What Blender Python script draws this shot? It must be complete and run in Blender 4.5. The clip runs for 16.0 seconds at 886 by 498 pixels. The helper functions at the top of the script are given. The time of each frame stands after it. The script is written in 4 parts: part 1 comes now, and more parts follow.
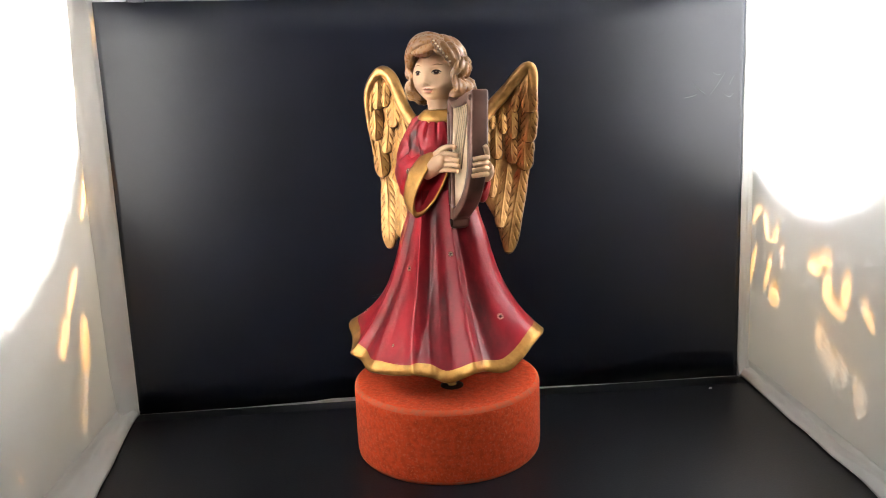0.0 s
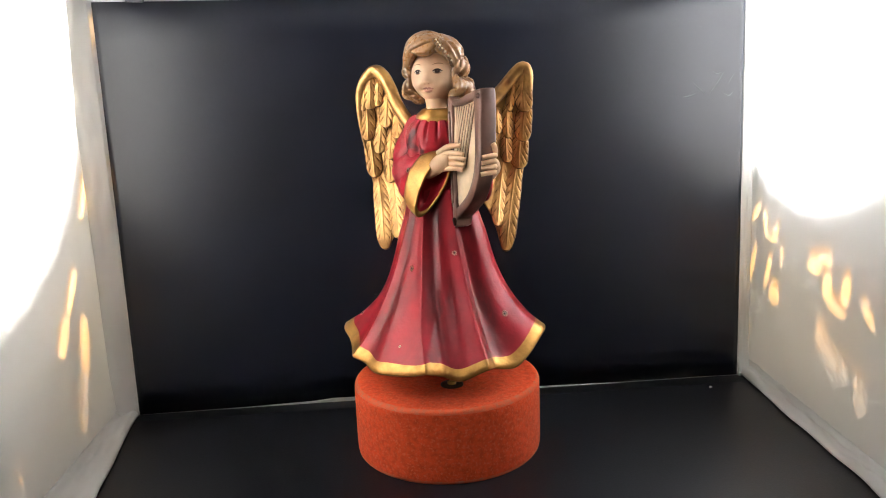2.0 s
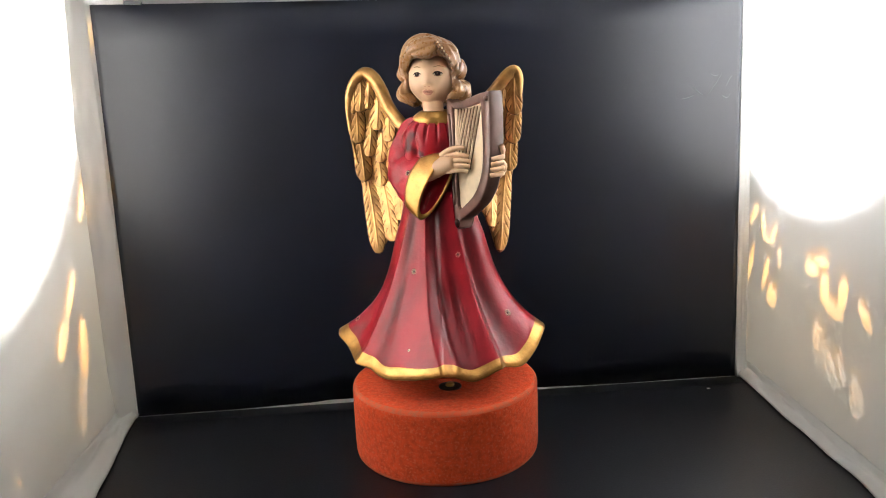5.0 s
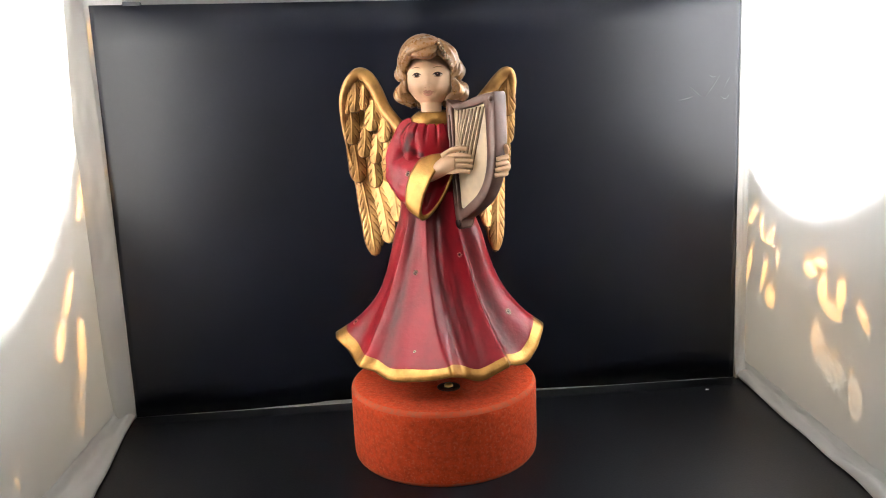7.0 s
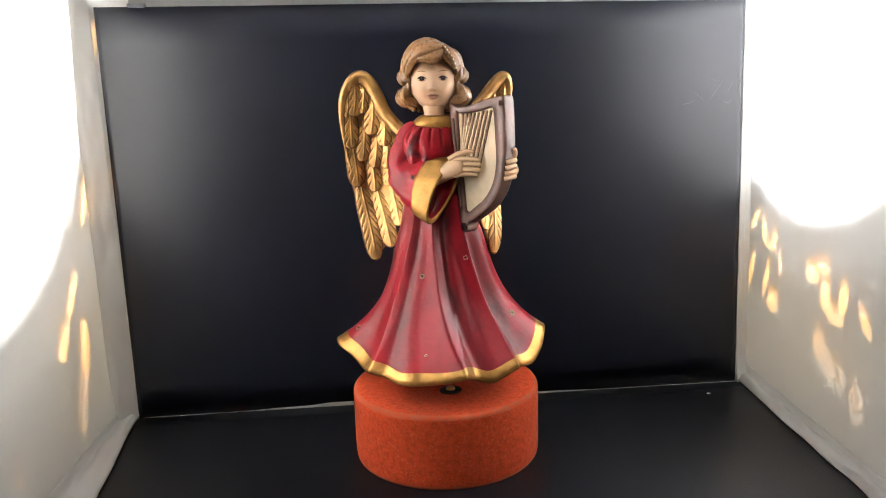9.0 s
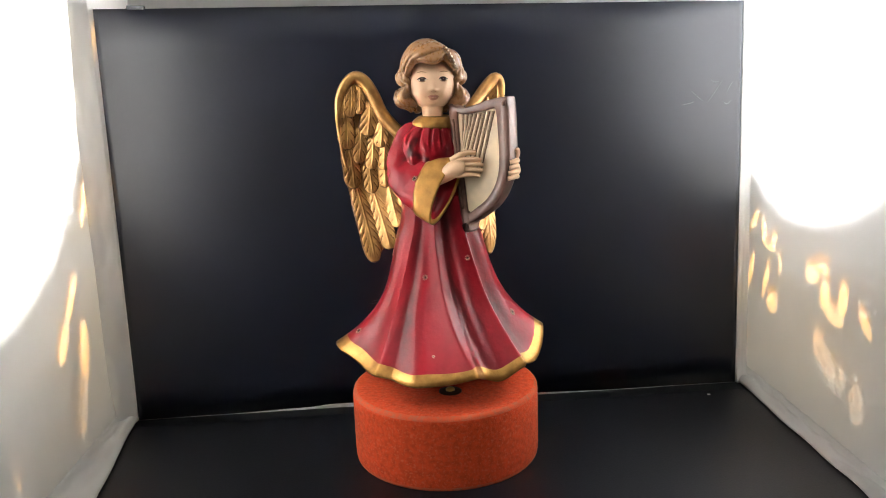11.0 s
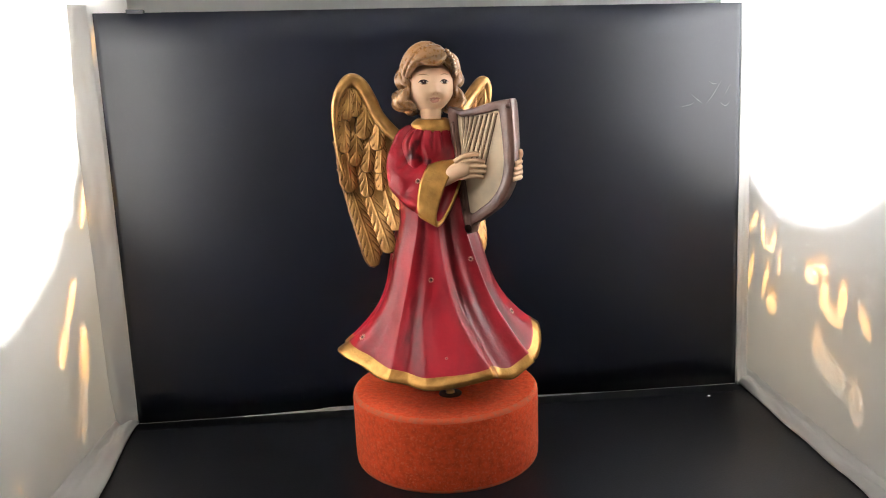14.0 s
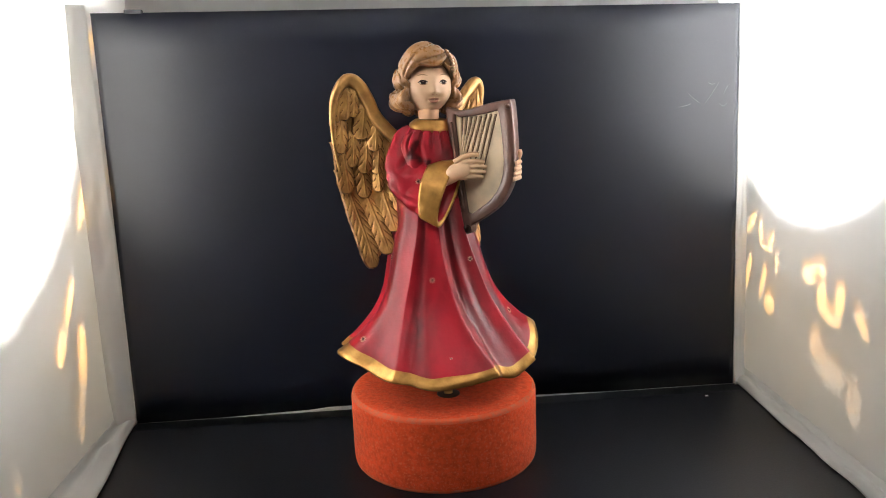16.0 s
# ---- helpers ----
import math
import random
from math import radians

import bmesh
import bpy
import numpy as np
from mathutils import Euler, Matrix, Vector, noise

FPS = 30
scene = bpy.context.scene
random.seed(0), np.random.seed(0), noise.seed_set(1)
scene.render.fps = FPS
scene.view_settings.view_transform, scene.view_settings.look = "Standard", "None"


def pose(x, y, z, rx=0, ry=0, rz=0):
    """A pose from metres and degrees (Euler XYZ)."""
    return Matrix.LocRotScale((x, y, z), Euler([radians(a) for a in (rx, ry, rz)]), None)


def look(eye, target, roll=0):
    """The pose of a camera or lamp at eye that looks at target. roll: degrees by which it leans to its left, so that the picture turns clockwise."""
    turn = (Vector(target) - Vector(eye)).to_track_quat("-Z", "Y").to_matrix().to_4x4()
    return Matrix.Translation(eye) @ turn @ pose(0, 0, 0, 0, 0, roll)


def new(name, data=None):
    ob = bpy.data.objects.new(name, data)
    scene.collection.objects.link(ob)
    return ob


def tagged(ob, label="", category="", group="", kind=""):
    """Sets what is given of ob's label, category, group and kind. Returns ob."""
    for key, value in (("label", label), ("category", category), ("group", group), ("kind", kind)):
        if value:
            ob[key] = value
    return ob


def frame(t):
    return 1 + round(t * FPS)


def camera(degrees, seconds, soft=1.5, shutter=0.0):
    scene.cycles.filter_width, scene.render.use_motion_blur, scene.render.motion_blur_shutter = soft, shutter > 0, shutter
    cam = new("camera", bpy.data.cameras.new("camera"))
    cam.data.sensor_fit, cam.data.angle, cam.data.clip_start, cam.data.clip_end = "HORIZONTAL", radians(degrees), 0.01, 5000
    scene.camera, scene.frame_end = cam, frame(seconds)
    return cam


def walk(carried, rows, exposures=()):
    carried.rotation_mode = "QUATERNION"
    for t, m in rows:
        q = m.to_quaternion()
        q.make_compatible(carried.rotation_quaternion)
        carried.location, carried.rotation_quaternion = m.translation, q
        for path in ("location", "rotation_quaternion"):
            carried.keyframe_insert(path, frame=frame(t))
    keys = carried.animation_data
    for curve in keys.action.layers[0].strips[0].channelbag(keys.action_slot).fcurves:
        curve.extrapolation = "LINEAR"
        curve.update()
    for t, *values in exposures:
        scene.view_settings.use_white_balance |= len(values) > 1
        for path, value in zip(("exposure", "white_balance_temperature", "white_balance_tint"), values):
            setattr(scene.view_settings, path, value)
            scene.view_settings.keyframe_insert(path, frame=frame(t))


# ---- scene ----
# The camera is hand-held and drifts by millimetres: seconds, eye, tilt, lean, turn.
PATH = [
    (0, 7e-05, -0.44849, 0.21598, 79.099, -2.064, -0.055),
    (0.5, 0.00052, -0.44781, 0.21654, 78.993, -2.042, 0.088),
    (1, -1e-05, -0.44799, 0.21672, 78.925, -2.071, 0.055),
    (1.5, 0.0009, -0.44817, 0.21568, 79.041, -2.133, 0.012),
    (2, 0.0004, -0.44843, 0.21518, 79.13, -2.188, -0.041),
    (2.5, 0.00082, -0.44866, 0.21566, 79.139, -2.274, -0.09),
    (3, 0.00062, -0.44895, 0.21639, 79.12, -2.205, -0.084),
    (3.5, 0.00088, -0.44883, 0.21586, 79.068, -2.309, -0.07),
    (4, 0.00092, -0.4489, 0.2171, 79.048, -2.203, -0.105),
    (6.5, 0.00201, -0.44922, 0.21563, 79.308, -2.238, -0.056),
    (7, 0.00143, -0.44932, 0.21575, 79.296, -2.164, -0.184),
    (7.5, 0.0017, -0.44959, 0.21709, 79.284, -2.011, -0.169),
    (8, 0.00079, -0.44931, 0.21748, 79.388, -1.866, -0.05),
    (8.5, -0.00029, -0.44871, 0.21709, 79.327, -1.832, 0.008),
    (9, 0.00091, -0.44967, 0.21831, 79.256, -1.885, -0.045),
    (11.5, 0.00139, -0.44979, 0.21667, 79.608, -2.044, 0.002),
    (12, 0.00152, -0.44961, 0.21677, 79.676, -2.007, 0.14),
    (12.5, 0.00131, -0.44962, 0.21714, 79.496, -2.081, 0.027),
    (13, 0.00174, -0.44975, 0.21576, 79.65, -2.184, -0.046),
    (13.5, 0.00218, -0.44978, 0.2167, 79.617, -2.209, -0.066),
    (14, 0.00131, -0.45042, 0.21616, 79.785, -2.193, -0.083),
    (14.5, 0.00175, -0.45033, 0.21567, 79.811, -2.201, -0.106),
    (15, 0.00217, -0.45003, 0.21597, 79.705, -2.237, -0.016),
    (15.5, 0.00083, -0.44976, 0.21699, 79.653, -2.023, 0.067),
    (16, 0.00175, -0.45056, 0.21712, 79.691, -2.149, -0.179),
]


def held(x, y, z, tilt, lean, turn):
    return pose(x, y, z, 0, 0, turn) @ pose(0, 0, 0, tilt) @ pose(0, 0, 0, 0, 0, lean)


cam = camera(62.98, 16.0, soft=1.0)
walk(cam, [(row[0], held(*row[1:])) for row in PATH], exposures=[(0, 0.0, 6500, 10), (16, 0.0, 6500, 10)])

# ---- world and lights ----
world = bpy.data.worlds.new("dim_room")
world.use_nodes = True
world.node_tree.nodes["Background"].inputs["Color"].default_value = (0.9, 0.95, 1.0, 1)
world.node_tree.nodes["Background"].inputs["Strength"].default_value = 0.02
scene.world = world


def spot_lamp(name, eye, target, power, colour, cone, blend, size):
    data = bpy.data.lights.new(name, "SPOT")
    data.energy, data.color, data.spot_size, data.spot_blend = power, colour, radians(cone), blend
    data.shadow_soft_size = size
    lamp = new(name, data)
    lamp.matrix_world = look(eye, target)
    return lamp


# two work lamps outside the tent throw a disc of light on each cloth wall
spot_lamp("lamp_left", (-0.57, -0.105, 0.272), (-0.235, -0.098, 0.27), 96, (1.0, 0.985, 0.96), 52.5, 0.5, 0.1)
spot_lamp("lamp_right", (0.57, 0.037, 0.297), (0.245, 0.037, 0.296), 102, (0.98, 0.985, 0.99), 53, 0.4, 0.08)
# their bare bulbs spill light past the beams
spot_lamp("spill_left", (-0.55, -0.08, 0.2), (-0.22, -0.02, 0.10), 7.0, (1.0, 0.95, 0.87), 130, 1.0, 0.02)
spot_lamp("spill_right", (0.55, 0.03, 0.2), (0.244, 0.02, 0.10), 7.8, (1.0, 0.95, 0.87), 130, 1.0, 0.02)
# added warm spots make the glints through unseen pierced films behind the cloth
spot_lamp("glint_left", (-0.62, 0.02, 0.14), (-0.245, 0.025, 0.137), 12, (1.0, 0.74, 0.38), 42, 0.2, 0.09)
spot_lamp("glint_right", (0.62, 0.03, 0.09), (0.245, 0.03, 0.088), 10.5, (1.0, 0.74, 0.38), 36, 0.2, 0.085)
# unseen fill lamp, added in front of the tent for frontal light
room = bpy.data.lights.new("front_fill_lamp", "AREA")
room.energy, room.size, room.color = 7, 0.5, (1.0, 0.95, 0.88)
front_fill_lamp = new("front_fill_lamp", room)
front_fill_lamp.matrix_world = look((0.0, -1.5, 1.8), (0, -0.1, 0.1))


# ---- materials ----
def material(name, colour, rough=0.6, metal=0.0, vary=0.12, scale=60.0, bump=0.15, bump_scale=400.0, spec=0.5, coat=0.0, stain=None, stretch=1.0):
    """Principled surface with slow stains, fine grain and relief; scales are per metre."""
    m = bpy.data.materials.new(name)
    m.use_nodes = True
    nt = m.node_tree
    bsdf = nt.nodes["Principled BSDF"]
    co = nt.nodes.new("ShaderNodeTexCoord")
    slow, fine = nt.nodes.new("ShaderNodeTexNoise"), nt.nodes.new("ShaderNodeTexNoise")
    slow.inputs["Scale"].default_value, fine.inputs["Scale"].default_value = scale, bump_scale
    slow.inputs["Detail"].default_value, fine.inputs["Detail"].default_value = 6, 3
    for tex in (slow, fine):
        nt.links.new(co.outputs["Object"], tex.inputs["Vector"])
    if stretch != 1.0:
        along = nt.nodes.new("ShaderNodeMapping")
        along.inputs["Scale"].default_value = (1, 1, stretch)
        nt.links.new(co.outputs["Object"], along.inputs["Vector"])
        nt.links.new(along.outputs["Vector"], slow.inputs["Vector"])
    ramp = nt.nodes.new("ShaderNodeMix")
    ramp.data_type = "RGBA"
    low = stain or tuple(c * (1 - vary * 2) for c in colour)
    high = tuple(min(1, c * (1 + vary)) for c in colour)
    ramp.inputs[6].default_value, ramp.inputs[7].default_value = (*low, 1), (*high, 1)
    spread = nt.nodes.new("ShaderNodeMapRange")
    spread.inputs["From Min"].default_value, spread.inputs["From Max"].default_value = 0.3, 0.62
    nt.links.new(slow.outputs["Fac"], spread.inputs["Value"])
    nt.links.new(spread.outputs["Result"], ramp.inputs[0])
    nt.links.new(ramp.outputs[2], bsdf.inputs["Base Color"])
    rr = nt.nodes.new("ShaderNodeMapRange")
    rr.inputs["To Min"].default_value, rr.inputs["To Max"].default_value = rough * 0.85, min(1, rough * 1.15)
    nt.links.new(fine.outputs["Fac"], rr.inputs["Value"])
    nt.links.new(rr.outputs["Result"], bsdf.inputs["Roughness"])
    b = nt.nodes.new("ShaderNodeBump")
    b.inputs["Strength"].default_value, b.inputs["Distance"].default_value = bump, 0.0004
    nt.links.new(fine.outputs["Fac"], b.inputs["Height"])
    nt.links.new(b.outputs["Normal"], bsdf.inputs["Normal"])
    bsdf.inputs["Metallic"].default_value = metal
    bsdf.inputs["Specular IOR Level"].default_value = spec
    bsdf.inputs["Coat Weight"].default_value = coat
    bsdf.inputs["Coat Roughness"].default_value = 0.2
    return m


def cloth_material(name, colour, through_part):
    m = material(name, colour, 0.9, 0, 0.02, 25, 0.3, 900, 0.1)
    nt = m.node_tree
    out, bsdf = nt.nodes["Material Output"], nt.nodes["Principled BSDF"]
    tr, mix = nt.nodes.new("ShaderNodeBsdfTranslucent"), nt.nodes.new("ShaderNodeMixShader")
    tr.inputs["Color"].default_value = (*colour, 1)
    mix.inputs["Fac"].default_value = through_part
    nt.links.new(bsdf.outputs[0], mix.inputs[1])
    nt.links.new(tr.outputs[0], mix.inputs[2])
    nt.links.new(mix.outputs[0], out.inputs["Surface"])
    return m


CLOTH = cloth_material("white_cloth", (0.86, 0.86, 0.85), 0.5)
GLINT_FILM = cloth_material("glint_film", (0.32, 0.33, 0.34), 0.6)
AMBER = bpy.data.materials.new("amber_film")
AMBER.use_nodes = True
clear = AMBER.node_tree.nodes.new("ShaderNodeBsdfTransparent")
clear.inputs["Color"].default_value = (1.0, 0.57, 0.17, 1)
AMBER.node_tree.links.new(clear.outputs[0], AMBER.node_tree.nodes["Material Output"].inputs["Surface"])
HEM_CLOTH = cloth_material("cloth_fold", (0.84, 0.84, 0.83), 0.3)
BLACK = material("black_card", (0.0068, 0.0078, 0.0142), 0.325, 0, 0.15, 12, 0.12, 700, 0.42)
BLACK_FLOOR = material("black_floor_card", (0.005, 0.0054, 0.0075), 0.42, 0, 0.2, 14, 0.12, 700, 0.29)
WHITE_EDGE = material("white_card_edge", (0.8, 0.8, 0.8), 0.8)
FLOCK = material("orange_flock", (0.63, 0.068, 0.019), 0.95, 0, 0.06, 300, 1.0, 1500, 0.1, stain=(0.47, 0.05, 0.015))
FLOCK_WORN = material("worn_flock", (0.56, 0.085, 0.032), 0.95, 0, 0.1, 330, 1.0, 1500, 0.1, stain=(0.42, 0.125, 0.075))
for pile in (FLOCK, FLOCK_WORN):
    nap = pile.node_tree.nodes["Principled BSDF"].inputs
    nap["Sheen Weight"].default_value, nap["Sheen Roughness"].default_value = 0.15, 0.4
    nap["Sheen Tint"].default_value = (1.0, 0.55, 0.38, 1)


def add_specks(m, colour, scale, amount):
    """Pale lint: tiny scattered flecks over the flock."""
    nt = m.node_tree
    bsdf = nt.nodes["Principled BSDF"]
    was = bsdf.inputs["Base Color"].links[0].from_socket
    co, tex, cut, mix = (nt.nodes.new("ShaderNode" + k) for k in ("TexCoord", "TexNoise", "MapRange", "Mix"))
    mix.data_type = "RGBA"
    tex.inputs["Scale"].default_value, tex.inputs["Detail"].default_value = scale, 2
    cut.inputs["From Min"].default_value, cut.inputs["From Max"].default_value = amount, amount + 0.16
    mix.inputs[7].default_value = (*colour, 1)
    nt.links.new(co.outputs["Object"], tex.inputs["Vector"])
    nt.links.new(tex.outputs["Fac"], cut.inputs["Value"])
    nt.links.new(cut.outputs["Result"], mix.inputs[0])
    nt.links.new(was, mix.inputs[6])
    nt.links.new(mix.outputs[2], bsdf.inputs["Base Color"])


add_specks(FLOCK, (0.64, 0.115, 0.05), 700, 0.54)
add_specks(BLACK, (0.02, 0.021, 0.024), 900, 0.66)
SCRATCH = material("pale_scratch", (0.10, 0.105, 0.11), 0.6)
DARK_METAL = material("dark_metal", (0.045, 0.022, 0.014), 0.45, 0.5)
BRASS = material("brass", (0.7, 0.48, 0.18), 0.3, 1.0)
RED = material("red_glaze", (0.34, 0.008, 0.018), 0.35, 0, 0.1, 60, 0.3, 420, 0.27, 0.0, stain=(0.21, 0.006, 0.013), stretch=0.3)


def add_glaze_and_shade(m, colour):
    """Brown antiquing glaze, brushed over the red in streaks that the mesh names; also shade painted into the elbow
    creases.
    """
    nt = m.node_tree
    bsdf = nt.nodes["Principled BSDF"]
    was = bsdf.inputs["Base Color"].links[0].from_socket
    co, tex, stroke, break_up, mix = (nt.nodes.new("ShaderNode" + k) for k in ("TexCoord", "TexNoise", "Attribute", "Math", "Mix"))
    stroke.attribute_name = "glaze_and_shade"
    along = nt.nodes.new("ShaderNodeMapping")
    along.inputs["Scale"].default_value = (1, 1, 0.2)
    tex.inputs["Scale"].default_value, tex.inputs["Detail"].default_value = 260, 5
    tear = nt.nodes.new("ShaderNodeMapRange")
    tear.inputs["From Min"].default_value, tear.inputs["From Max"].default_value, tear.inputs["To Min"].default_value = 0.3, 0.55, 0.7
    break_up.operation = "MULTIPLY"
    mix.data_type = "RGBA"
    mix.inputs[7].default_value = (*colour, 1)
    nt.links.new(co.outputs["Object"], along.inputs["Vector"])
    nt.links.new(along.outputs["Vector"], tex.inputs["Vector"])
    nt.links.new(tex.outputs["Fac"], tear.inputs["Value"])
    nt.links.new(tear.outputs["Result"], break_up.inputs[0])
    nt.links.new(stroke.outputs["Fac"], break_up.inputs[1])
    nt.links.new(break_up.outputs["Value"], mix.inputs[0])
    nt.links.new(was, mix.inputs[6])
    nt.links.new(mix.outputs[2], bsdf.inputs["Base Color"])


add_glaze_and_shade(RED, (0.03, 0.007, 0.007))
GILT = material("gilt_paint", (0.43, 0.225, 0.058), 0.36, 0.65, 0.15, 150, 0.35, 600, 0.4, 0.0, stain=(0.31, 0.155, 0.04))
PATINA = material("brown_patina", (0.17, 0.075, 0.022), 0.45, 0.5, 0.2, 120, 0.2, 500)
GOLD = material("antique_gold", (0.53, 0.285, 0.088), 0.3, 0.48, 0.15, 110, 0.25, 500, 0.5, 0.0, stain=(0.30, 0.145, 0.045))
SKIN = material("skin_glaze", (0.90, 0.59, 0.37), 0.42, 0, 0.05, 60, 0.05, 400, 0.4, 0.0)
HAIR = material("brown_hair_glaze", (0.29, 0.142, 0.054), 0.28, 0, 0.06, 80, 0.15, 500, 0.5, 0.3)
WOOD = material("harp_brown", (0.145, 0.073, 0.054), 0.3, 0, 0.15, 80, 0.2, 500, 0.4, 0.0, stain=(0.075, 0.038, 0.028))
CREAM = material("harp_cream", (0.82, 0.65, 0.44), 0.5, 0, 0.08, 80, 0.15, 500)
DARK = material("dark_paint", (0.025, 0.011, 0.008), 0.6, spec=0.15)
EYE_WHITE = material("eye_white", (0.70, 0.52, 0.38), 0.5, spec=0.2)
LIP = material("lip_pink", (0.72, 0.34, 0.24), 0.45, spec=0.3)
BROW = material("brow_brown", (0.42, 0.21, 0.11), 0.5, spec=0.2)
LIP_SHADE = material("lip_shade_paint", (0.45, 0.17, 0.12), 0.5, spec=0.2)
BLUSH = material("groove_brown", (0.16, 0.085, 0.04), 0.5)
ROOM_PAINT = material("room_paint", (0.35, 0.34, 0.33), 0.9, 0, 0.05, 3, 0.2, 100)
TABLE = material("table_wood", (0.22, 0.13, 0.07), 0.5, 0, 0.2, 8, 0.2, 60)


# ---- mesh helpers ----
def mesh_of(name, verts, faces, mats, smooth=True, index=None):
    me = bpy.data.meshes.new(name)
    me.from_pydata(verts, [], faces)
    for m in mats:
        me.materials.append(m)
    me.polygons.foreach_set("use_smooth", [smooth] * len(me.polygons))
    if index is not None:
        me.polygons.foreach_set("material_index", index)
    me.update()
    return me


def part(name, me, parent, label=""):
    ob = new(name, me)
    ob.parent = parent
    return tagged(ob, label)


def box_mesh(name, size, mat, bevel=0.0):
    bm = bmesh.new()
    bmesh.ops.create_cube(bm, size=1)
    bmesh.ops.scale(bm, vec=size, verts=bm.verts)
    if bevel:
        bmesh.ops.bevel(bm, geom=bm.edges[:], offset=bevel, segments=2, affect="EDGES")
    me = bpy.data.meshes.new(name)
    bm.to_mesh(me)
    bm.free()
    me.materials.append(mat)
    return me


def grid_sheet(name, place, nu, nv, mats, thick=0.0, keep=None, pick=None):
    """A sheet: place(u, v) for u, v in 0..1; thick adds a Solidify modifier."""
    verts = [place(i / nu, j / nv) for j in range(nv + 1) for i in range(nu + 1)]
    faces, index = [], []
    for j in range(nv):
        for i in range(nu):
            if keep is None or keep((i + 0.5) / nu, (j + 0.5) / nv):
                a = j * (nu + 1) + i
                faces.append((a, a + 1, a + nu + 2, a + nu + 1))
                index.append(pick((i + 0.5) / nu, (j + 0.5) / nv) if pick else 0)
    ob = new(name, mesh_of(name, verts, faces, mats, True, index))
    if thick:
        mod = ob.modifiers.new("thickness", "SOLIDIFY")
        mod.thickness, mod.offset = thick, 0
    return ob


def lathe(name, profile, mats, index=None, n=96):
    """Turns (radius, height) pairs about z; index gives a material per band."""
    verts, faces, mi = [], [], []
    for r, z in profile:
        verts += [(r * math.sin(2 * math.pi * k / n), -r * math.cos(2 * math.pi * k / n), z) for k in range(n)]
    for j in range(len(profile) - 1):
        for k in range(n):
            faces.append((j * n + k, j * n + (k + 1) % n, (j + 1) * n + (k + 1) % n, (j + 1) * n + k))
            mi.append(index[j] if index else 0)
    faces += [tuple(range(n))[::-1], tuple(range((len(profile) - 1) * n, len(profile) * n))]
    mi += [mi[0], mi[-1]]
    return mesh_of(name, verts, faces, mats, True, mi)


def smoothstep(a, b, x):
    t = max(0.0, min(1.0, (x - a) / (b - a)))
    return t * t * (3 - 2 * t)


def bell_curve(x, w):
    return math.exp(-(x / w) ** 2)


def flow(points, n, closed=False):
    """n points on a Catmull-Rom curve through the given ones."""
    pts = [Vector(p) for p in points]
    m = len(pts)
    out = []
    for k in range(n):
        s = k * m / n if closed else k * (m - 1) / (n - 1)
        i = min(int(s), m - 1 if closed else m - 2)
        t = s - i
        if closed:
            p = [pts[(i + o) % m] for o in (-1, 0, 1, 2)]
        else:
            p = [pts[max(0, min(m - 1, i + o))] for o in (-1, 0, 1, 2)]
        out.append(0.5 * (2 * p[1] + (p[2] - p[0]) * t + (2 * p[0] - 5 * p[1] + 4 * p[2] - p[3]) * t * t + (3 * p[1] - p[0] - 3 * p[2] + p[3]) * t ** 3))
    return out


# ---- the light tent ----
def left_x(y):
    return -0.244 + 0.09 * min(0.14, max(0.0, 0.07 - y))


def right_x(y):
    return 0.246 - 0.01 * max(0.0, 0.12 - y)


TENT_TOP, TENT_FRONT, WALL_FRONT = 0.44, -0.18, -0.24


def wall_left_at(u, v):
    y, z = 0.16 + (WALL_FRONT - 0.16) * u, TENT_TOP * v
    x = left_x(y) - 0.004 * math.sin(5 * v) + 0.0015 * noise.noise((y * 14, z * 9, 3))
    return (x, y, z)


def wall_right_at(u, v):
    y, z = 0.20 + (WALL_FRONT - 0.20) * u, TENT_TOP * v
    x = right_x(y) + 0.003 * math.sin(4 * v) + 0.0015 * noise.noise((y * 14, z * 9, 8))
    return (x, y, z)


def back_at(u, v):
    x = -0.25 + 0.5 * u
    y = 0.155 + 0.075 * (x + 0.23) + 0.0015 * noise.noise((x * 20, v * 4, 5))
    return (x, y, TENT_TOP * v)


def ceiling_at(u, v):
    x, y = -0.26 + 0.52 * u, 0.21 + (TENT_FRONT - 0.21) * v
    return (x, y, TENT_TOP + 0.002 + 0.004 * noise.noise((x * 8, y * 8, 1)))


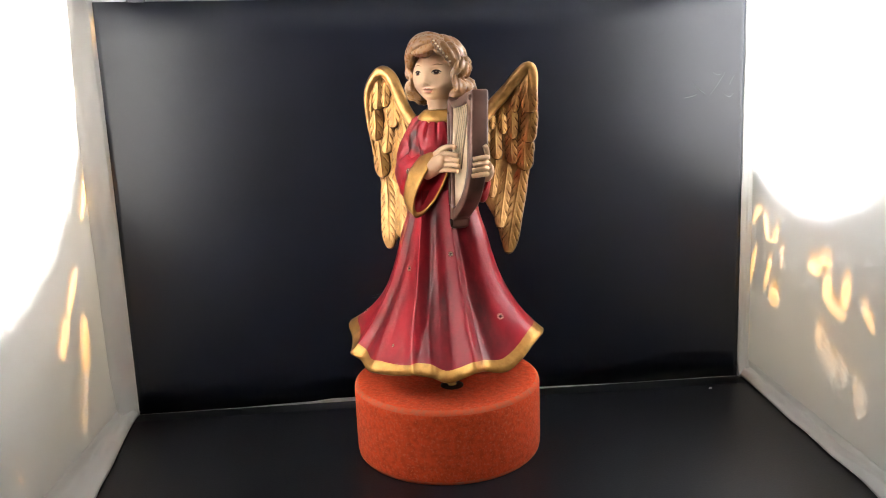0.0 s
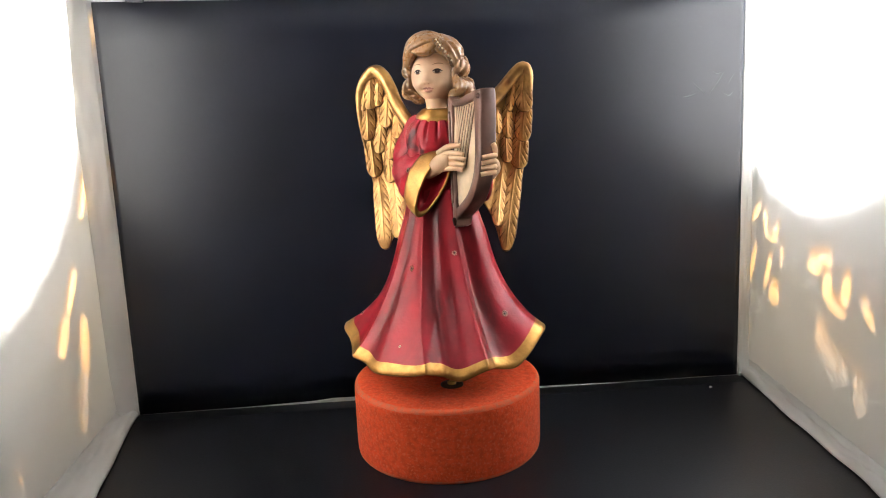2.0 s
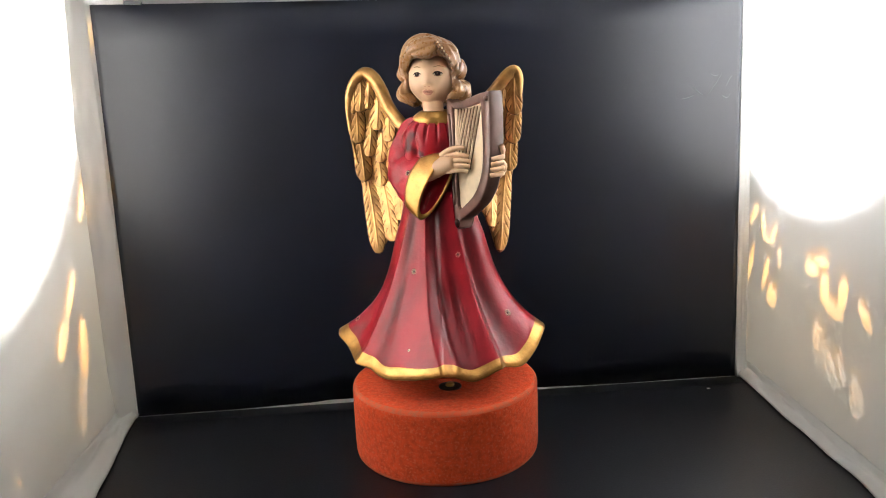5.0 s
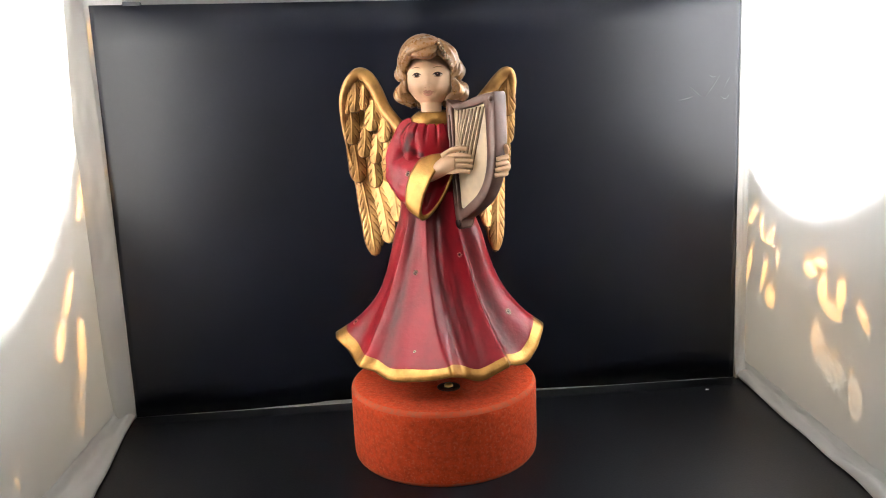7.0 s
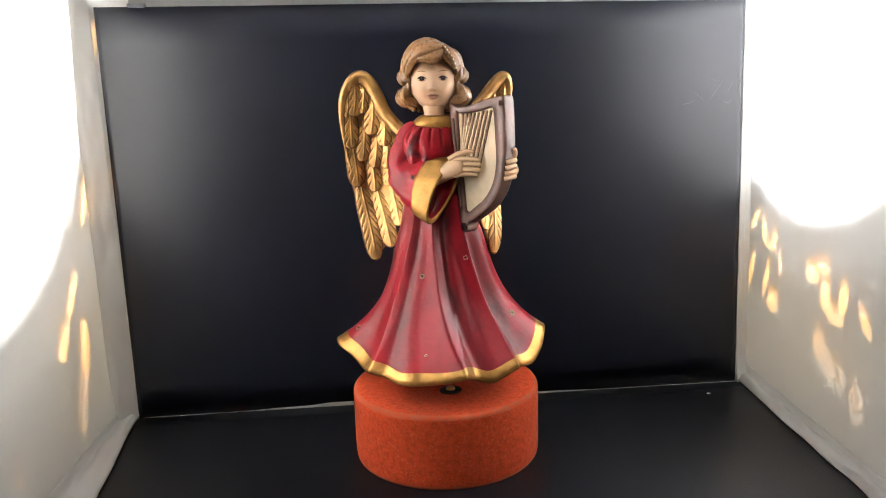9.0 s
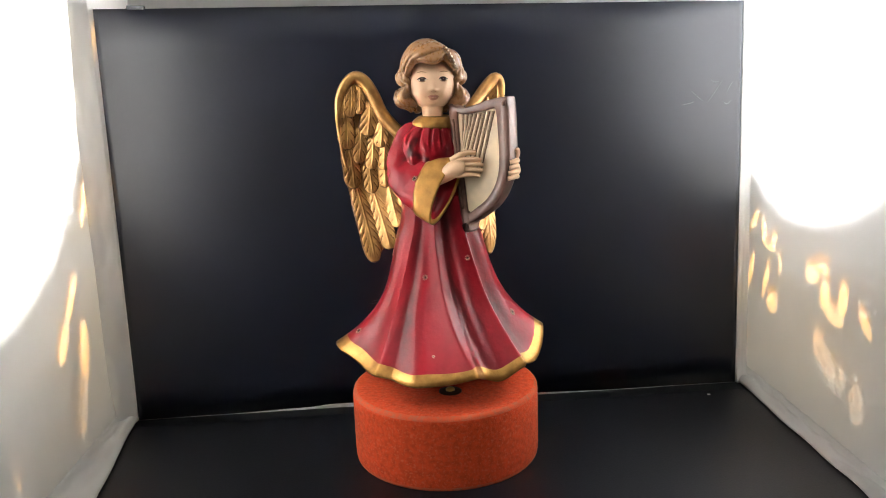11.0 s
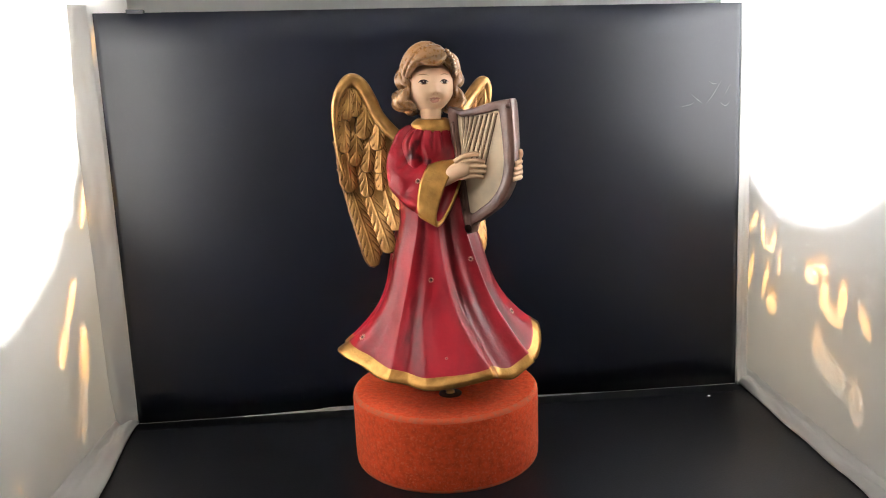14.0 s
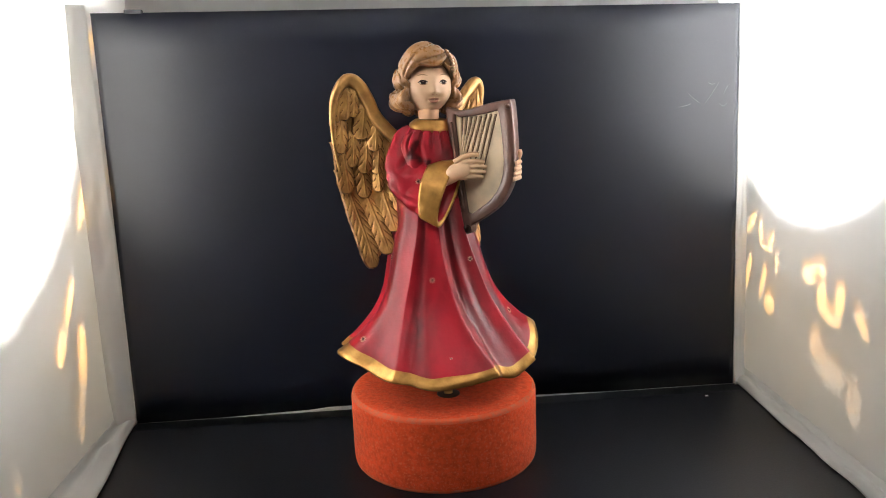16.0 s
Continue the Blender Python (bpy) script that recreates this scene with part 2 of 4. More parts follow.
def build_tent():
    for name, f, label in (("wall_left", wall_left_at, "white translucent tent cloth wall lit from outside"),
                           ("wall_right", wall_right_at, "white translucent tent cloth wall with golden glints"),
                           ("wall_back", back_at, "white tent cloth behind the black card"),
                           ("ceiling", ceiling_at, "white tent cloth roof")):
        tagged(grid_sheet(name, f, 60, 50, [CLOTH]), label, "tent wall", kind="structure")
    def floor_at(u, v):
        x = -0.30 + 0.60 * u
        back = 0.0609 + 0.0748 * (x + 0.2306)
        return (x, back + (-0.40 - back) * v, -0.001)
    tagged(grid_sheet("floor", floor_at, 40, 30, [BLACK_FLOOR], 0.002), "matt black card laid as the floor of the tent", "floor", kind="structure")
    under = new("tent_floor", box_mesh("tent_floor", (0.56, 0.64, 0.002), WHITE_EDGE))
    under.location = (0, -0.10, -0.0032)
    tagged(under, "white tent cloth under the black floor card", "tent floor", kind="structure")
    # slack cloth lies along the foot of each wall, over the edge of the black card
    for name, inner, outer, y0, seed in (("cloth_fold_left", lambda y: -0.2315 + 0.2 * max(0, 0.062 - y) * (1 if y > -0.1 else 0.9), left_x, 0.068, 2), ("cloth_fold_right", lambda y: 0.2325 - 0.008 * (0.1 - y), right_x, 0.118, 6)):
        def fold(u, v):
            y = y0 - 0.30 * u
            a, b = inner(y), outer(y)
            wob = noise.noise((y * 22, seed, 0)) * 0.0035
            x = a + (b - a) * v + wob * (1 - v)
            lift = 0.0045 * math.sin(math.pi * min(1, v * 1.25)) * (0.75 + 0.6 * noise.noise((y * 30, v * 2.5, seed))) + 0.0016 * noise.noise((y * 70, v * 4, seed + 3)) * v
            return (x, y, 0.0015 + max(0.0, lift) + 0.006 * v ** 4)
        tagged(grid_sheet(name, fold, 120, 14, [HEM_CLOTH], 0.0008), "crumpled white cloth fold along the tent wall", "cloth fold", kind="structure")


def glint_film_keep(glints, disc, y0, y1, z0, z1, inside=False):
    """Gaps and slits in the unseen film that shapes the glints: ellipses (y, z, half width, half height, slope,
    openness) in millimetres; its round opening frays out to soften the disc of light.
    """
    grains = random.Random(31)
    def keep(u, v):
        y, z = 1000 * (y0 + (y1 - y0) * u), 1000 * (z0 + (z1 - z0) * v)
        past = (math.hypot(y - disc[0], z - disc[1]) - disc[2]) / 20
        if inside and past < 0.3:
            return False
        if not inside and past < 0 or not inside and grains.random() > smoothstep(-0.1, 1.0, past) ** 0.8:
            return False
        for cy, cz, ry, rz, slope, amount in glints:
            q = ((y - cy - slope * (z - cz)) / ry) ** 2 + ((z - cz) / rz) ** 2
            if q < 1 and (amount > 0.85 or 0.5 + 0.5 * noise.cell((u * 231, v * 241, 5)) < amount):
                return inside
        return not inside
    return keep


def build_glint_films():
    left = ((77, 264, 4.3, 24.1, 0.21, 0.9), (52, 174, 5.0, 21.8, 0.61, 1), (71, 168, 5.6, 18.7, 0.42, 1), (86, 170, 3.6, 17.2, 0.28, 0.8), (9, 111, 4.3, 12.9, 0.76, 1),
            (-11, 87, 5.7, 11.9, 0.60, 0.8), (15, 74, 5.9, 18.0, 0.34, 0.9), (0, 42, 4.2, 18.4, 0.48, 0.5), (-83, 37, 3.2, 9.8, 0.26, 0.35))
    right = ((111, 131, 3.7, 8.2, -0.74, 1), (95, 125, 2.9, 9.4, 0.23, 1), (83, 116, 9, 2.0, -0.6, 1), (77, 122, 2.7, 5.6, -0.67, 1), (112, 90, 3.7, 17.1, -0.22, 0.9), (86, 89, 3.4, 13.0, -0.20, 1),
             (73, 76, 9, 6.5, 0.12, 0.9), (66, 106, 2.6, 7.7, 0.12, 0.7), (113, 23, 3.8, 17.7, -0.11, 0.8), (20, 109, 8.4, 4.8, 0.13, 1), (8, 116, 8.1, 2.6, 0.13, 1), (4, 99, 5.0, 8.9, -0.06, 1),
             (-10, 88, 10.0, 3.3, 0.13, 1), (-17, 101, 4.8, 9.5, -0.05, 1), (-3, 90, 5.5, 3.8, 0.13, 1), (-41, 93, 4.9, 6.7, 0.87, 1), (4, 64, 8.9, 11.9, 0.13, 0.35), (-14, 54, 13.6, 9.4, 0.13, 0.28), (-39, 47, 7.4, 11.5, 0.13, 0.3))
    # unseen films added outside the walls only to shape and tint the glints
    for name, f, glints, disc, box in (("lamp_shade_left", lambda y: left_x(y) - 0.016, left, (-98, 270, 147), (0.103, -0.13, -0.0, 0.3)), ("lamp_shade_right", lambda y: right_x(y) + 0.018, right, (37, 296, 142), (0.143, -0.14, -0.01, 0.2))):
        y0, y1, z0, z1 = box
        ob = grid_sheet(name, lambda u, v: (f(y0 + (y1 - y0) * u), y0 + (y1 - y0) * u, z0 + (z1 - z0) * v), 230, 240, [GLINT_FILM], 0, glint_film_keep(glints, disc, *box))
        tagged(ob, "unseen pierced white film added outside the tent cloth to shape glints", "lamp shade", kind="structure")
        gel = grid_sheet(name.replace("shade", "gel"), lambda u, v: (f(y0 + (y1 - y0) * u) * 1.005, y0 + (y1 - y0) * u, z0 + (z1 - z0) * v), 230, 240, [AMBER], 0, glint_film_keep(glints, disc, *box, True))
        tagged(gel, "unseen amber clear film added in the gaps to tint the glints", "lamp gel", kind="structure")


def build_room():
    table = new("table")
    tagged(table, "plain wooden table under the light tent", "table", kind="structure")
    part("tabletop", box_mesh("tabletop", (1.3, 0.9, 0.03), TABLE, 0.003), table).location = (0, -0.05, -0.0195)
    leg = box_mesh("leg", (0.05, 0.05, 0.716), TABLE, 0.004)
    for x in (-0.6, 0.6):
        for y in (-0.45, 0.35):
            part("leg", leg, table).location = (x, y, -0.3923)
    for name, size, at in (("wall_north", (3.4, 0.1, 2.6), (0, 1.6, 0.5)), ("wall_south", (3.4, 0.1, 2.6), (0, -2.1, 0.5)),
                           ("wall_west", (0.1, 3.8, 2.6), (-1.7, -0.25, 0.5)), ("wall_east", (0.1, 3.8, 2.6), (1.7, -0.25, 0.5)),
                           ("room_floor", (3.6, 3.8, 0.1), (0, -0.25, -0.8)), ("room_ceiling", (3.6, 3.8, 0.1), (0, -0.25, 1.85 + 0.5))):
        w = new(name, box_mesh(name, size, ROOM_PAINT))
        w.location = at
        tagged(w, "plain grey painted room surface", "room", kind="structure")


def build_card():
    """The upright black card: it stands a little skew and leaves a gap above the floor card."""
    def gap(x):
        left = 0.0016 * smoothstep(-0.168, -0.095, x) + 0.0014 * smoothstep(-0.105, -0.085, x)
        return left * (1 - smoothstep(-0.02, 0.03, x)) + 0.0017 * smoothstep(0.0, 0.05, x) * (1 - smoothstep(0.06, 0.148, x))

    def sheet(u, v):
        x = -0.2306 + 0.0015 * v + (0.4611 - 0.0065 * v) * u
        return (x, 0.0622 + 0.0345 * u + 0.0008 * math.sin(9 * u), gap(x) + (0.295 - 0.004 * u - gap(x)) * v)
    card = grid_sheet("black_card", sheet, 120, 12, [BLACK], 0.002)
    tagged(card, "upright black card backdrop with a faint sheen and scratches", "backdrop card")
    # fine scratches rubbed into its face, and a strip of tape over the top edge
    for line in (((0.916, 0.783), (0.928, 0.766), (0.936, 0.757)), ((0.944, 0.755), (0.957, 0.782), (0.968, 0.810)), ((0.948, 0.810), (0.955, 0.803), (0.962, 0.806)),
                 ((0.975, 0.776), (0.979, 0.790), (0.984, 0.802)), ((0.900, 0.748), (0.914, 0.752), (0.922, 0.757)), ((0.968, 0.755), (0.976, 0.748), (0.983, 0.758)),
                 ((0.384, 0.266), (0.41, 0.270), (0.432, 0.276)), ((0.386, 0.272), (0.414, 0.280), (0.444, 0.291)), ((0.395, 0.262), (0.42, 0.267), (0.45, 0.272))):
        pts = [Vector(sheet(u, v)) + Vector((0.0001, -0.00115, 0)) for u, v in line]
        path = flow(pts, 10)
        verts = []
        for k, q in enumerate(path):
            w = 0.00022 * math.sin(math.pi * (k + 0.6) / 10.2)
            verts += [tuple(q + Vector((0, -0.00008, w))), tuple(q - Vector((0, 0, w))), tuple(q + Vector((0, 0.0003, 0)))]
        faces = [f for k in range(9) for f in ((3 * k, 3 * k + 1, 3 * k + 4, 3 * k + 3), (3 * k + 1, 3 * k + 2, 3 * k + 5, 3 * k + 4), (3 * k + 2, 3 * k, 3 * k + 3, 3 * k + 5))]
        part("scratch", mesh_of("scratch", verts, faces, [SCRATCH]), card, "pale scratch")
    tape = part("tape", box_mesh("tape", (0.0118, 0.003, 0.0026), BLACK, 0.0003), card, "black tape")
    tape.matrix_world = pose(-0.2012, 0.0644, 0.2955, 0, 2.0, 4.3)
    crumb = new("paper_crumb", mesh_of("paper_crumb", [(-0.0013, -0.0006, 0.0), (0.0012, -0.0007, 0.0), (0.0014, 0.0006, 0.0), (-0.001, 0.0007, 0.0), (-0.0009, -0.0002, 0.0009), (0.0011, 0.0, 0.0006)],
                                       [(0, 1, 5, 4), (1, 2, 5), (2, 3, 4, 5), (3, 0, 4), (3, 2, 1, 0)], [WHITE_EDGE], False))
    crumb.location = (0.2007, 0.072, 0.0)
    tagged(crumb, "tiny white paper crumb lying on the black floor card", "paper crumb")


def build_flaps():
    """Loose cloth that shows between the card's upright edges and the tent's corners."""
    def left(u, v):
        z = 0.30 * v
        sag = 0.004 * bell_curve(z - 0.05, 0.035) * math.sin(math.pi * u)
        crease = -0.0035 * bell_curve(z - 0.115 - 0.03 * u, 0.012) * u + 0.0012 * noise.noise((u * 3, z * 45, 2))
        return (-0.2437 + 0.0135 * u - 0.001 * v, 0.0505 + 0.0085 * u ** 1.5 - sag - crease, z)

    def right(u, v):
        z = 0.30 * v
        return (0.2312 - 0.005 * v + 0.0095 * u, 0.0975 + 0.003 * u + 0.0006 * noise.noise((u * 4, z * 30, 7)) - 0.004 * bell_curve(z, 0.012), z)
    for name, f in (("cloth_flap_left", left), ("cloth_flap_right", right)):
        tagged(grid_sheet(name, f, 20, 120, [HEM_CLOTH], 0.0008), "creased white cloth flap beside the black card", "cloth flap", kind="structure")


build_room()
build_tent()
build_glint_films()
build_card()
build_flaps()


# ---- the flocked music-box base ----
def build_base():
    base = new("music_box_base")
    tagged(base, "round orange-red flocked music box base", "music box base")
    prof = [(0.0589, 0.0), (0.0594, 0.0006), (0.0597, 0.0022), (0.0599, 0.0055), (0.06, 0.012), (0.06, 0.036), (0.06, 0.0421), (0.0599, 0.0434), (0.0595, 0.0447), (0.0588, 0.0456), (0.0577, 0.0461), (0.0555, 0.0462), (0.03, 0.0461), (0.012, 0.0461)]
    part("drum", lathe("drum", prof, [FLOCK, FLOCK_WORN], [1, 1, 0, 0, 0, 0, 0, 1, 1, 1, 0, 0, 0]), base)
    ring = part("recess_plate", lathe("recess_plate", [(0.0072, 0.0), (0.0072, 0.0005), (0.0064, 0.0008), (0.003, 0.0008)], [DARK_METAL], n=40), base, "dark metal plate")
    ring.location = (0.0031, -0.0191, 0.0461)
    pin = part("pin", lathe("pin", [(0.0028, 0), (0.0028, 0.0012), (0.0022, 0.0018), (0.001, 0.002)], [BRASS], n=24), ring, "brass screw head")
    pin.location = (0, 0, 0.0005)
    part("spindle", lathe("spindle", [(0.005, 0.0461), (0.005, 0.048), (0.0035, 0.0485), (0.0035, 0.12)], [DARK_METAL], n=32), base, "dark metal spindle")
    return base


build_base()


# ---- the angel figurine: one hollow-cast, painted piece ----
BODY_TURN, HEAD_TURN = -14.0, -29.0
MM = 0.001


def curve(xs, ys, x):
    """A smooth curve through a few knots (monotone cubic)."""
    if x <= xs[0]:
        return ys[0]
    if x >= xs[-1]:
        return ys[-1]
    i = max(k for k in range(len(xs) - 1) if xs[k] <= x)
    h = [xs[k + 1] - xs[k] for k in range(len(xs) - 1)]
    d = [(ys[k + 1] - ys[k]) / h[k] for k in range(len(h))]

    def slope(k):
        if k == 0:
            return d[0]
        if k == len(xs) - 1:
            return d[-1]
        return 0.0 if d[k - 1] * d[k] <= 0 else 2 * d[k - 1] * d[k] / (d[k - 1] + d[k])
    t = (x - xs[i]) / h[i]
    a, b = slope(i) * h[i], slope(i + 1) * h[i]
    return ys[i] * (1 + 2 * t) * (1 - t) ** 2 + a * t * (1 - t) ** 2 + ys[i + 1] * t * t * (3 - 2 * t) - b * t * t * (1 - t)


class Clay:
    """Gathers the figurine's surface in millimetres: rings, tubes, blades and dabs of paint."""

    def __init__(self, mats):
        self.mats, self.verts, self.faces, self.index, self.glaze = mats, [], [], [], {}

    def slot(self, mat):
        return self.mats.index(mat)

    def rings(self, rings, mat, caps=(True, True)):
        base, n = len(self.verts), len(rings[0])
        for r in rings:
            self.verts += [tuple(p) for p in r]
        for j in range(len(rings) - 1):
            for k in range(n):
                a, b = base + j * n + k, base + j * n + (k + 1) % n
                self.faces.append((a, b, b + n, a + n))
                self.index.append(self.slot(mat(j, k) if callable(mat) else mat))
        for want, j in zip(caps, (0, len(rings) - 1)):
            if want:
                c = len(self.verts)
                self.verts.append(tuple(sum((Vector(p) for p in rings[j]), Vector()) / n))
                for k in range(n):
                    self.faces.append((c, base + j * n + k, base + j * n + (k + 1) % n))
                    self.index.append(self.slot(mat(min(j, len(rings) - 2), k) if callable(mat) else mat))

    def grid(self, at, nu, nv, mat):
        base = len(self.verts)
        self.verts += [tuple(at(i / nu, j / nv)) for j in range(nv + 1) for i in range(nu + 1)]
        for j in range(nv):
            for i in range(nu):
                a = base + j * (nu + 1) + i
                self.faces.append((a, a + 1, a + nu + 2, a + nu + 1))
                self.index.append(self.slot(mat((i + 0.5) / nu, (j + 0.5) / nv) if callable(mat) else mat))

    def tube(self, points, radius, mat, n=12, steps=16, groove=0.0, count=5, flat=1.0, twist=0.0):
        path = flow(points, steps)
        rings, up = [], Vector((0.13, 0.21, 0.97))
        for k, p in enumerate(path):
            way = (path[min(k + 1, steps - 1)] - path[max(k - 1, 0)]).normalized()
            side = way.cross(up)
            side = (side if side.length > 1e-4 else way.orthogonal()).normalized()
            up = side.cross(way).normalized()
            r = radius(k / (steps - 1)) if callable(radius) else radius
            ring = []
            for a in range(n):
                w = 2 * math.pi * a / n
                q = r * (1 + groove * math.cos(count * (w + twist * k / steps)))
                ring.append(p + side * (q * math.cos(w)) + up * (q * flat * math.sin(w)))
            rings.append(ring)
        self.rings(rings, mat)

    def blob(self, centre, radii, mat, turn=0.0, n=24):
        m = Matrix.Translation(centre) @ pose(0, 0, 0, 0, 0, turn)
        rings = []
        for j in range(1, n // 2):
            lat = -math.pi / 2 + math.pi * j / (n // 2)
            rings.append([m @ Vector((radii[0] * math.cos(lat) * math.cos(2 * math.pi * k / n), radii[1] * math.cos(lat) * math.sin(2 * math.pi * k / n), radii[2] * math.sin(lat))) for k in range(n)])
        self.rings(rings, mat)

    def mesh(self, name):
        me = mesh_of(name, [Vector(v) * MM for v in self.verts], self.faces, self.mats, True, self.index)
        bm = bmesh.new()
        bm.from_mesh(me)
        bmesh.ops.recalc_face_normals(bm, faces=bm.faces[:])
        bm.to_mesh(me)
        bm.free()
        strokes = [0.0] * len(self.verts)
        for k, value in self.glaze.items():
            strokes[k] = value
        me.attributes.new("glaze_and_shade", "FLOAT", "POINT").data.foreach_set("value", strokes)
        return me


BODY = pose(0, 0, 0, 0, 0, BODY_TURN)
HEAD = Matrix.Translation((0.1, 5.4, 235.8)) @ pose(0, 0, 0, 0, 0, HEAD_TURN)


def bell(x, w):
    return math.exp(-(x / w) ** 2)


def around(a, b):
    return (a - b + 180) % 360 - 180


# folds round the skirt: angle from the front at the hem, at two heights and at the waist, in degrees; strength
FOLDS = ((-62, -69, -64, -62, 0.5), (-3.5, -18, -28, -30, 1.0), (28.5, 30, 25, 22, 0.85), (-37, -50, -47, -45, 0.14), (11, 5, -5, -9, 0.16),
         (60, 58, 56, 55, 0.1), (-92, -90, -88, -86, 0.2), (128, 128, 128, 128, 0.8), (165, 165, 165, 165, 0.7), (-128, -128, -128, -128, 0.6), (-160, -160, -160, -160, 0.8))
FOLD_HEIGHTS = (0.0, 0.42, 0.8, 1.0)
# brushed streaks of brown glaze: fold, degrees beside its crest, width, strength
STREAKS = ((1, 12, 9, 1.0), (0, 11, 8, 0.75), (2, 16, 12, 0.95), (0, -19, 8, 0.5), (4, 8, 7, 0.7), (3, -7, 5, 0.3), (6, -10, 8, 0.4))


def fold_angle(k, w):
    return curve(FOLD_HEIGHTS, FOLDS[k][:4], w)


def fold_profile(d, w, s):
    """A crest that rises slowly on the one side and drops into a valley on the other; weak folds are rounder."""
    wide = 1 + 0.5 * w
    round_off = 0.9 if s > 0.3 else 3.0
    e = math.sqrt(d * d + round_off ** 2) - round_off
    crest = math.exp(-e / ((9.0 if d < 0 else 4.2) * wide))
    return crest - 0.75 * bell(d - 9 * wide, (5.0 if d < 9 * wide else 9.0) * wide)


def glaze_at(psi, w):
    total = 0.0
    for k, beside, width, strength in STREAKS:
        total += strength * bell(around(psi, fold_angle(k, w) + beside * (1 + 0.4 * w)), width * (1 + 0.5 * w)) * (0.75 + 0.5 * noise.noise((psi * 0.05, w * 3, k)))
    return max(0.0, min(1.0, total * (1 - 0.35 * smoothstep(0.35, 0.05, w))))


SIDE_W = ((0, 0.025, 0.1, 0.2, 0.32, 0.44, 0.57, 0.69, 0.85, 1.0), (61, 58, 51.5, 44.5, 38, 33, 29, 26, 21.5, 20))
FRONT_W = ((0, 0.06, 0.12, 0.23, 0.33, 0.43, 0.54, 0.64, 0.87, 1.0), (58, 54.5, 49.5, 41, 34, 28.5, 24.5, 21.5, 17, 16))
SKIRT_TOP = 168.0


def hem_z(psi):
    if psi > 0:
        z = 66.0 + 14.5 * smoothstep(48, 77, psi) * (1 - 0.8 * smoothstep(84, 122, psi))
    else:
        z = 66.0 + 11.5 * smoothstep(60, 102, -psi) * (1 - 0.8 * smoothstep(106, 140, -psi))
    for a, *_, s in FOLDS:
        z += max(0.0, s - 0.17) * (8.0 * math.exp(-math.hypot(around(psi, a), 1.2) / 9) - 2.4 * bell(around(psi, a + 17), 9))
    return z - 3.4 * bell(around(psi, 9), 18) - 2.2 * bell(around(psi, -34), 17) + 0.25 * math.sin(radians(psi * 7 + 20))


def skirt_at(psi, w, proud=0.0):
    """A point of the dress in the body's frame: psi degrees from the front, w from hem (0) to waist (1)."""
    a, b = curve(*SIDE_W, w), curve(*FRONT_W, w)
    s, c = math.sin(radians(psi)), math.cos(radians(psi))
    r = 1 / math.sqrt((s / a) ** 2 + (c / b) ** 2)
    # the hem flares out to a corner at either side
    flare = max(0.0, 1 - w / 0.35) ** 2
    r += flare * (4.0 * bell(around(psi, 74), 15) + 8.0 * bell(around(psi, -101), 17) + 3.0 * bell(around(psi, -128), 20) - 0.8 * bell(around(psi, -70), 12))
    r += smoothstep(0.2, 0.7, w) * (5.5 * bell(around(psi, -132), 36) + 2.0 * bell(around(psi, 62), 30))
    deep = 2.0 + 3.8 * (1 - w) ** 1.15
    for k, fold in enumerate(FOLDS):
        r += deep * fold[4] * fold_profile(around(psi, fold_angle(k, w)), w, fold[4])
    r += proud
    z = hem_z(psi) * (1 - w) + SKIRT_TOP * w
    return Vector((r * s, -r * c + 4 * w, z))


